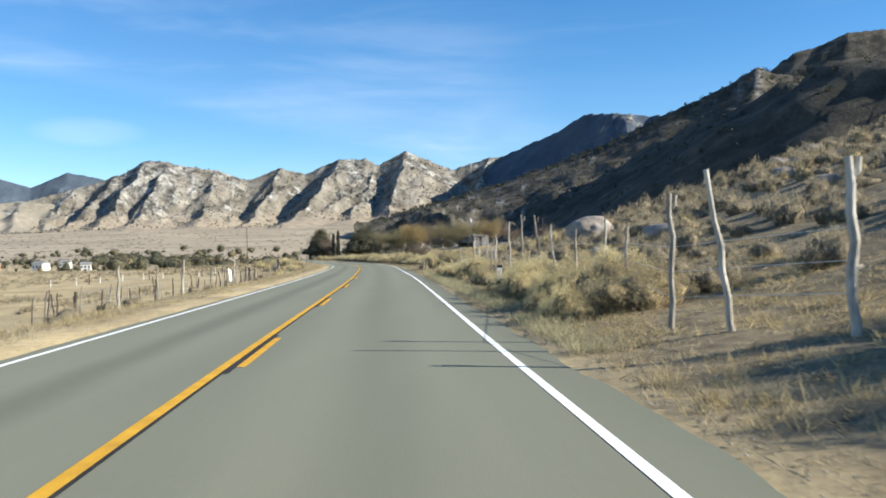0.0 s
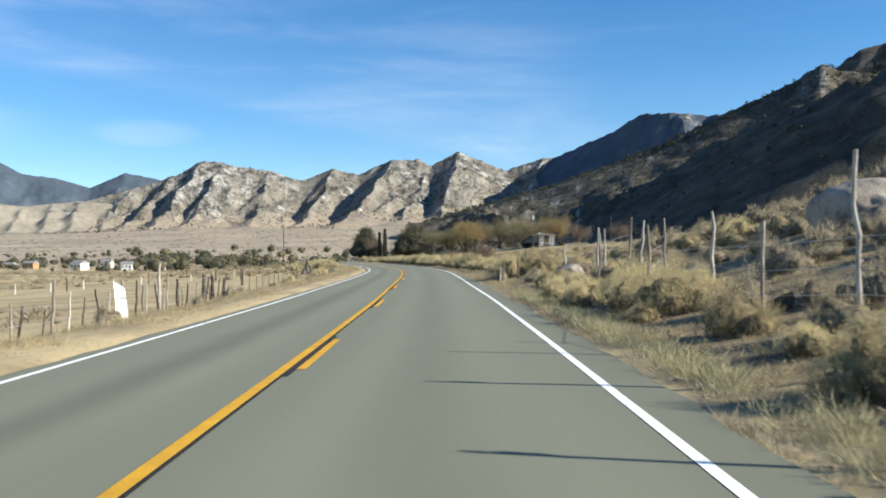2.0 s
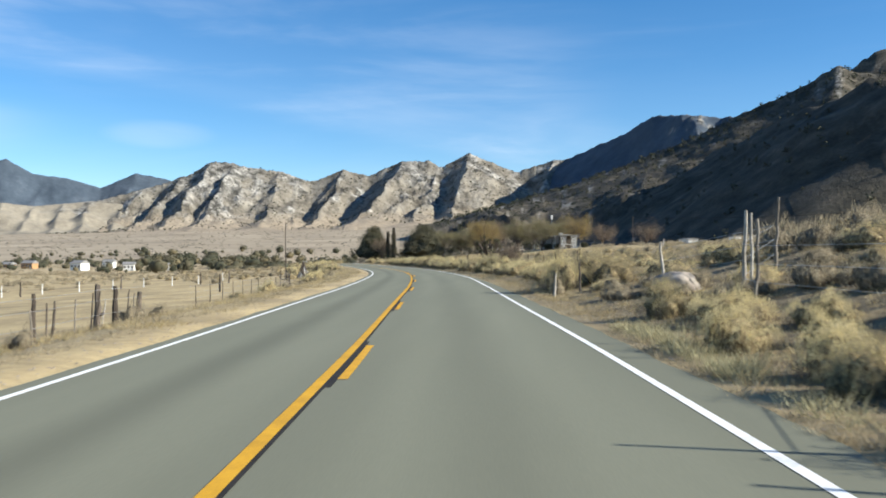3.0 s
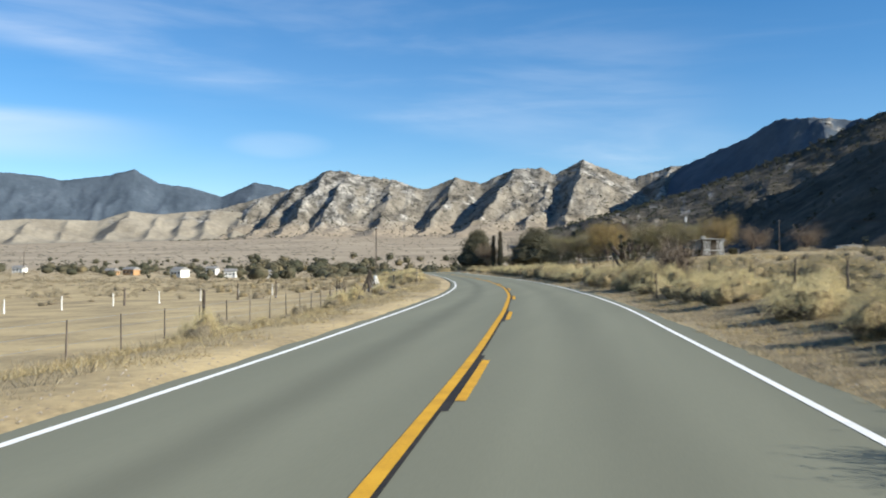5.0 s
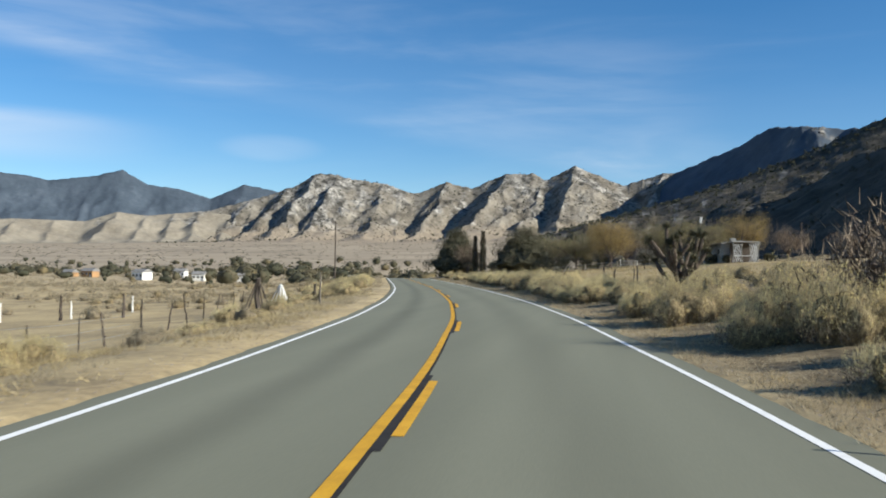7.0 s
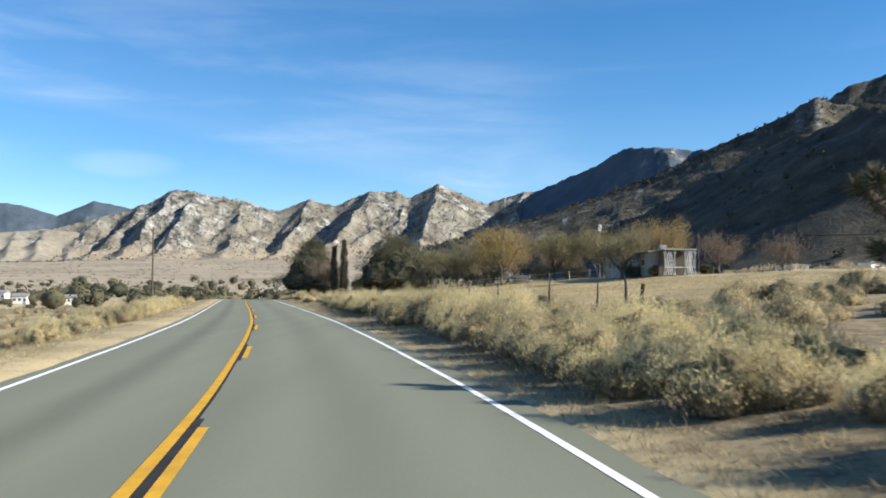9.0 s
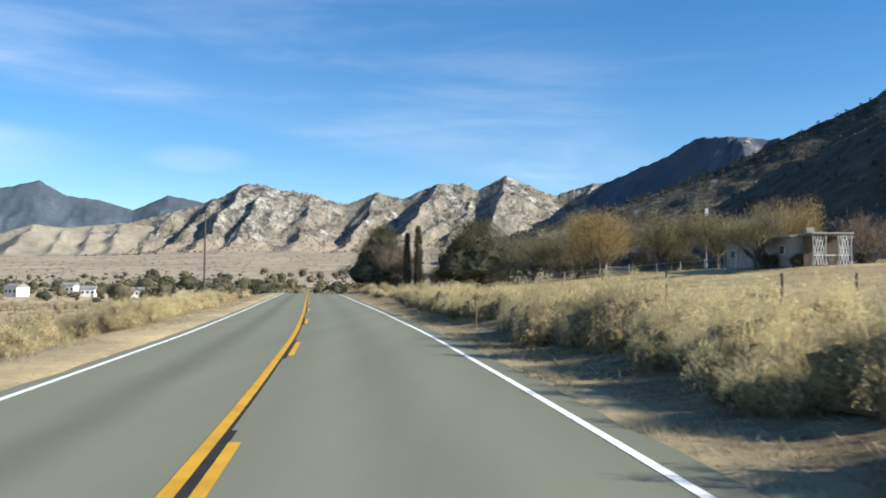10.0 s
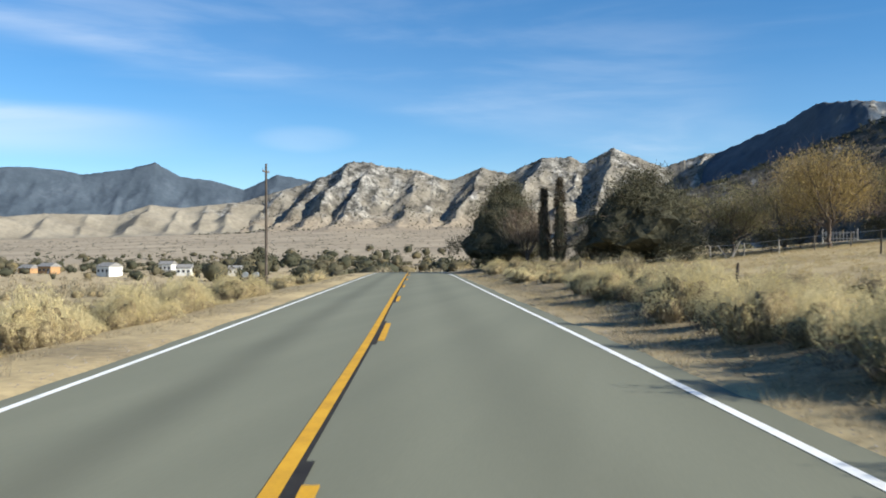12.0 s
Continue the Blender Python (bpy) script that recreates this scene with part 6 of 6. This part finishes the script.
for k in range(9):
    y = 134 + 4.2 * k
    post(float(road_x(y)) - 11.2 - 0.35 * k, y, 1.15 + 0.2 * (k % 2), 0.045, (0.22 * ((k % 3) - 1), 0), False, True, 240 + k, "leaning dark wooden fence post by the sandy field", "leaning posts by the sandy field")


def wires(name, pts, heights, label):
    """Fence wires through a row of posts."""
    t = thing(name, label, "fence wire", "", (0, 0, 0))
    for h in heights:
        path = [(x, y, ground_z(x, y) + h) for x, y in pts]
        part("wire", tube(path, [0.006] * len(path), 4), M_GREYMETAL, t)
    return t


wires("fence_wires", [(x, y) for x, y, *_ in TALL], (0.5, 0.9, 1.3), "rusty barbed wires strung along the crooked posts")
wires("fence_wires", [(float(road_x(y)) - 8.2, y) for y in range(31, 77, 4)], (0.4, 0.8, 1.1), "rusty wires strung along the stake fence")
wires("fence_wires", [(float(road_x(y)) - 10.8, y) for y in range(90, 136, 5)], (0.4, 0.7, 1.0), "thin wires strung along slender posts")

# white board hung on the stake fence
bm = bmesh.new()
bmesh.ops.create_grid(bm, x_segments=8, y_segments=8, size=0.5)
for v in bm.verts:
    u, w = v.co.x, v.co.y
    v.co = Vector((u * 1.05 * (1 - 0.12 * (w + 0.5)), 0.06 * (u * u * 4 - 0.5) + 0.10 * w, (w + 0.5) * 0.95 - 0.25 * u))
bmesh.ops.solidify(bm, geom=bm.faces[:], thickness=0.02)
t = thing("sign_board", "bent blank white metal board leaning on fence posts", "board", "", (-11.5, 56.6, ground_z(-11.5, 56.6) + 0.1), 91)
part("panel", bm, M_WALLWHITE, t)
for k in (0.28, 0.6):
    bm = bmesh.new()
    box_bm(bm, 0, -0.06 + 0.1 * (k - 0.6), k, 0.75, 0.012, 0.02)
    part("seam", bm, M_GREYMETAL, t, "thin grey seam across the panel")


def roadside_marker(x, y, h):
    t = thing("marker_post", "white flat roadside marker post with a black band", "marker post", "roadside markers", (x, y, ground_z(x, y)))
    bm = bmesh.new()
    box_bm(bm, 0, 0, -0.1, 0.19, 0.02, h + 0.1, 0.006)
    part("blade", bm, M_WALLWHITE, t)
    bm = bmesh.new()
    box_bm(bm, 0, 0, h - 0.09, 0.20, 0.03, 0.1, 0.006)
    part("cap", bm, M_DARK, t, "black cap")
    bm = bmesh.new()
    box_bm(bm, 0, -0.012, h - 0.28, 0.03, 0.006, 0.05)
    part("reflector", bm, M_DARK, t, "small dark reflector")


roadside_marker(3.0, 34.8, 0.85)
post(0.3, 78.4, 0.85, 0.06, (0.05, 0), False, False, 305, "short grey wooden post among dry scrub", "short dark posts on the uphill side")
put_shrub(SAGE, 0.5, 78.9, 0.8, 0.9)
post(-12.7, 183.4, 0.95, 0.04, (0, 0), False, True, 303, "thin dark post beside pale shrubs", "short dark posts on the uphill side")


def pole_tripod(x, y, h, spread, count, material, label, seed, centre=True):
    q = random.Random(seed)
    t = thing("pole_stack", label, "pole stack", "leaning pole stacks", (x, y, ground_z(x, y)))
    for i in range(count):
        a = i * 2 * math.pi / count + q.uniform(-0.2, 0.2)
        r = spread * q.uniform(0.8, 1.1)
        part("pole", bough((r * math.cos(a), r * math.sin(a), -0.05), (0.07 * math.cos(a), 0.07 * math.sin(a), h * q.uniform(0.94, 1.02)), 0.042, 0.032, seed * 9 + i, 1), material, t)
    if centre:
        part("centre_post", bough((0, 0, -0.1), (0, 0, h * 1.06), 0.17, 0.15, seed, 4), M_DARKPOST, t, "thick dark centre post")


pole_tripod(-23.8, 155.9, 1.9, 0.95, 7, M_DARKPOST, "dark wooden poles stacked as a cone round a post", 3)
pole_tripod(-25.3, 164.2, 1.6, 0.85, 9, M_WALLWHITE, "white poles stacked as a cone beside the fence", 4, False)
post(-24.6, 169.5, 1.2, 0.13, (0, 0), False, True, 301, "stout dark post beside the pole stacks", "stout dark posts round the field")
post(-18.2, 149.0, 1.45, 0.055, (0, 0), False, False, 302, "lone grey wooden post by the road", "stout posts on the valley side")


# ---- mailboxes ----
t = thing("mailbox_stand", "grey metal mailboxes on a stand of wooden legs", "mailbox", "", (-38.6, 234.3, ground_z(-38.6, 234.3)), 15)
for k, (lx, ly) in enumerate([(-0.5, 0), (-0.2, 0.15), (0.15, -0.1), (0.5, 0.1), (0.8, 0)]):
    part("leg", bough((lx * 1.25, ly, -0.1), (lx, ly * 0.5, 0.95), 0.07, 0.06, 400 + k, 4), M_DARKPOST, t)
bm = bmesh.new()
box_bm(bm, 0.15, 0, 0.93, 1.6, 0.4, 0.06, 0.01)
part("shelf", bm, M_DARKPOST, t)
for k, lx in enumerate((-0.35, 0.25)):
    v, f = tube([(lx, -0.28, 1.13), (lx, 0.28, 1.13)], [0.16, 0.16], 12)
    b = part("box", (v, f), M_GREYMETAL, t, "rounded galvanised mailbox")


# ---- poles and lamp ----
def power_pole(x, y, h, label, r=0.14):
    t = thing("power_pole", label, "utility pole", "utility poles", (x, y, ground_z(x, y)))
    part("pole", tube([(0, 0, -0.3), (0.02, 0, h * 0.5), (0, 0, h)], [r, r * 0.82, r * 0.65], 9), M_DARKPOST, t)
    bm = bmesh.new()
    box_bm(bm, 0, 0, h - 0.75, 0.09, 1.5, 0.11, 0.01)
    part("crossarm", bm, M_DARKPOST, t)
    for s in (-0.65, 0, 0.65):
        part("insulator", tube([(0, s, h - 0.66), (0, s, h - 0.6), (0, s, h - 0.5)], [0.05, 0.06, 0.03], 8), M_GREYMETAL, t, "small grey insulator")


power_pole(-48.5, 261.1, 10.9, "tall dark wooden utility pole beside the road")
power_pole(-152.0, 286.0, 10.5, "distant dark wooden utility pole in the field")
power_pole(-224.0, 405.0, 10.0, "distant dark wooden utility pole in the field")
power_pole(45.0, 337.0, 10.6, "wooden utility pole on the rise behind the house")
power_pole(128.0, 306.0, 9.5, "wooden utility pole on the rise behind the house")
t = thing("power_line", "dark overhead cables sagging between utility poles", "power line")
for s in (-0.65, 0.65):
    za, zb = ground_z(45, 337) + 10.1, ground_z(128, 306) + 9.0
    part("cable", tube([(45 + 83 * u, 337 + s - 31 * u, za + (zb - za) * u - 4 * 1.2 * u * (1 - u)) for u in [k / 10 for k in range(11)]], [0.03] * 11, 5), M_DARK, t)
t = thing("yard_lamp", "pale yard lamp on a slim pole", "lamp post", "", (16.2, 290.7, ground_z(16.2, 290.7)))
part("pole", tube([(0, 0, -0.2), (0, 0, 8.0)], [0.07, 0.05], 8), M_GREYMETAL, t)
bm = bmesh.new()
box_bm(bm, 0, 0, 8.0, 0.45, 0.45, 1.1, 0.05)
part("lantern", bm, M_WALLWHITE, t, "pale lantern head")


# ---- houses ----
def house(name, x, y, rz, length, width, height, label, wall_mat, roof_mat, windows=3, pitch=0.5, group=""):
    """A low building: four walls on a base, a pitched roof with eaves, windows and a door along both long sides."""
    t = thing(name, label, "house", group, (x, y, ground_z(x, y) - 0.05), rz)
    bm = bmesh.new()
    box_bm(bm, 0, 0, 0, length, width, height)
    wall = part("wall", bm, wall_mat, t)
    hl, hw, e = length / 2 + 0.3, width / 2 + 0.35, height
    part("roof", ([(-hl, -hw, e - 0.02), (hl, -hw, e - 0.02), (hl, hw, e - 0.02), (-hl, hw, e - 0.02), (-hl, -hw, e + 0.12), (hl, -hw, e + 0.12), (hl, hw, e + 0.12), (-hl, hw, e + 0.12), (-hl, 0, e + 0.12 + pitch), (hl, 0, e + 0.12 + pitch)],
                  [(0, 3, 2, 1), (0, 1, 5, 4), (2, 3, 7, 6), (4, 5, 9, 8), (6, 7, 8, 9), (0, 4, 8, 7, 3), (1, 2, 6, 9, 5)]), roof_mat, t)
    for s in (-1, 1):
        for k in range(windows):
            lx = (k + 0.5) / windows * length - length / 2
            bm = bmesh.new()
            box_bm(bm, lx, s * (width / 2 + 0.02), height * 0.42, 1.1, 0.06, height * 0.33, 0.01)
            w = part("window", bm, M_WALLWHITE, t)
            bm = bmesh.new()
            box_bm(bm, lx, s * (width / 2 + 0.045), height * 0.42 + 0.06, 0.98, 0.03, height * 0.33 - 0.12)
            g = part("pane", bm, M_DARK, w, "dark window glass")
        bm = bmesh.new()
        box_bm(bm, length * 0.32, s * (width / 2 + 0.02), 0.05, 0.9, 0.07, min(2.0, height * 0.8), 0.01)
        part("door", bm, M_GREYMETAL, t, "plain grey door")
    return t


hs = house("house", 14.2, 246.0, 96, 17.5, 4.6, 2.6, "long low beige house shaded by yard trees", M_WALLBEIGE, M_ROOF, windows=4, pitch=0.35)
t = thing("porch", "weathered white lattice porch with a flat roof on the house end", "porch", "", (15.3, 235.6, ground_z(15.3, 235.6)), 3)
bm = bmesh.new()
box_bm(bm, 0, 0, 2.7, 3.6, 2.8, 0.14, 0.02)
part("roof", bm, M_WALLBEIGE, t, "flat pale roof slab")
bm = bmesh.new()
box_bm(bm, -1.4, 0.3, 2.84, 0.7, 0.7, 0.45, 0.03)
part("cooler", bm, M_WALLBEIGE, t, "boxy cooler on the roof")
for lx in (-1.6, -0.55, 0.55, 1.6):
    bm = bmesh.new()
    box_bm(bm, lx, -1.25, -0.1, 0.1, 0.1, 2.85, 0.01)
    part("column", bm, M_WALLBEIGE, t)
bm = bmesh.new()
box_bm(bm, 0, -1.2, 0.85, 3.2, 0.05, 0.09, 0.01)
part("rail", bm, M_WALLWHITE, t)
# dark sheet stands in for the shaded inside of the porch
bm = bmesh.new()
box_bm(bm, 0, 0.9, 0.0, 3.3, 0.06, 2.6)
part("back_wall", bm, M_DARKPOST, t, "dark sheet for the shade behind the lattice")
for k in range(8):
    for s in (-1, 1):
        bm = bmesh.new()
        u = (k % 4) * 0.24 - 0.36
        cx = -1.08 if k < 4 else 1.08
        r = bmesh.ops.create_cube(bm, size=1.0, matrix=pose(cx + u, -1.25 + 0.02 * s, 1.3, 0, s * 13, 0) @ Matrix.Diagonal((0.05, 0.012, 2.5, 1)))
        part("lattice_slat", bm, M_WALLWHITE, t)
house("trailer", 71.5, 311.0, 20, 6.5, 3.2, 2.5, "white trailer on the rise behind the scrub", M_WALLWHITE, M_ROOF, windows=2, pitch=0.2, group="trailers")
house("trailer", 58.0, 318.0, 100, 7.0, 3.0, 2.4, "white trailer on the rise behind the scrub", M_WALLWHITE, M_ROOF, windows=2, pitch=0.2, group="trailers")
for x, y, rz, L, W, H, wm, lab in [(-195, 481, -20, 9, 8, 4.4, M_WALLWHITE, "white barn with a grey roof in the valley"), (-186, 520, 10, 8, 6, 4, M_WALLWHITE, "small white house among valley trees"), (-208, 548, 0, 8, 7, 4.4, M_WALLWHITE, "small white house among valley trees"),
                                   (-176, 545, 15, 7, 6, 4, M_WALLWHITE, "small white house among valley trees"), (-222, 486, -15, 9, 6, 3.4, M_ORANGE, "low ochre shed in the valley"), (-240, 500, -15, 9, 6, 2.6, M_ORANGE, "low ochre shed in the valley"),
                                   (-330, 560, 0, 9, 7, 3.8, M_WALLWHITE, "white house far out on the valley floor"), (-95, 620, 30, 9, 7, 4.4, M_WALLWHITE, "white house behind the valley trees"), (-420, 620, 20, 10, 7, 3.8, M_WALLWHITE, "white house far out on the valley floor")]:
    house("farm_building", x, y, rz, L * 0.72, W * 0.72, H * 0.8, lab, wm, M_ROOF, windows=3, pitch=1.3, group="farm buildings in the valley")

# yard fence and gate
t = thing("yard_fence", "low grey wire and post fence along the yard", "fence", "", (0, 0, 0))
_fx = [(-11.0 + 2.6 * k, 263.5 - 0.45 * k) for k in range(15)]
for x, y in _fx:
    part("post", tube([(x, y, ground_z(x, y) - 0.2), (x, y, ground_z(x, y) + 1.15)], [0.06, 0.055], 7), M_POST, t)
for h in (0.4, 1.05):
    part("rail", tube([(x, y, ground_z(x, y) + h) for x, y in _fx], [0.014] * len(_fx), 5), M_GREYMETAL, t)
# picket gate
t = thing("yard_gate", "white slatted gate in the yard fence", "gate", "", (1.9, 277.0, ground_z(1.9, 277.0)), -12)
for lx in (-1.5, 1.5):
    bm = bmesh.new()
    box_bm(bm, lx, 0, -0.1, 0.14, 0.14, 1.35, 0.01)
    part("gate_post", bm, M_WALLWHITE, t)
for k in range(9):
    bm = bmesh.new()
    box_bm(bm, -1.2 + 0.3 * k, 0, 0.15, 0.09, 0.03, 0.9)
    part("slat", bm, M_WALLWHITE, t)
for zz in (0.3, 0.85):
    bm = bmesh.new()
    box_bm(bm, 0, 0.03, zz, 2.9, 0.03, 0.09)
    part("rail", bm, M_WALLWHITE, t)


# ---- pale leaning boards in the yard ----
def leaning_boards(x, y, h, seed):
    q = random.Random(seed)
    t = thing("leaning_boards", "pale boards propped together in the yard", "boards", "boards in the yard", (x, y, ground_z(x, y)))
    for k in range(3):
        a = q.uniform(-0.9, 0.9)
        part("board", tube([(a * 0.2, 0.1 * k, -0.05), (a * 1.1, 0.1 * k + 0.2, h * q.uniform(0.7, 1.0))], [0.055, 0.045], 4), M_POST, t)


leaning_boards(9.2, 247.0, 1.9, 1)
leaning_boards(-9.6, 262.5, 1.5, 2)


# ---- scrub on the hills ----
def hill_scrub(name, label, host, count, size, material, pick, seed):
    """Bushes and small trees standing on a hill's surface, as one mesh."""
    r = random.Random(seed)
    co = [v.co for v in host.data.vertices]
    vs, fs = [], []
    n = 0
    while n < count:
        k = r.randrange(len(co) - 1)
        if not pick(k, r):
            continue
        p = co[k].lerp(co[k + 1], r.random())
        s = r.uniform(*size)
        for _ in range(20):
            d = Vector((r.gauss(0, 1), r.gauss(0, 1), r.gauss(0, 1))).normalized()
            leaf(vs, fs, p + Vector((d.x * s * 0.45, d.y * s * 0.45, s * 0.42 + d.z * s * 0.42)), (r.uniform(-1, 1), r.uniform(-1, 1), r.uniform(-0.6, 1)), s * 0.42, s * 0.32, r)
        n += 1
    return tagged(mesh_ob(name, vs, fs, material), label, "shrubs", kind="stuff")


hill_scrub("hill_scrub", "dark junipers and brush dotting the scrub hill", scrub_hill, 2600, (2.0, 6.5), M_HILLSCRUB, lambda k, r: r.random() < (k % 78 / 69.0) ** 2 if k % 78 < 72 else False, 5)
hill_scrub("crest_trees", "junipers standing along the crest of the scrub hill", scrub_hill, 420, (5.0, 10.0), M_HILLSCRUB, lambda k, r: 64 < k % 78 < 71, 6)
hill_scrub("granite_scrub", "dark bushes dotting the granite slopes", granite, 3000, (3.0, 7.5), M_HILLSCRUB, lambda k, r: 30 < k % 127 < 119 and r.random() < (k % 127 / 119.0), 7)
hill_scrub("hillside_brush", "dark brush on the shaded hillside", hillside, 500, (3.0, 7.0), M_HILLSCRUB, lambda k, r: k % 40 < 24, 8)
hill_scrub("hill_rocks", "pale rocks showing among the scrub", scrub_hill, 260, (1.2, 3.2), M_BOULDER, lambda k, r: 20 < k % 78 < 70, 9)
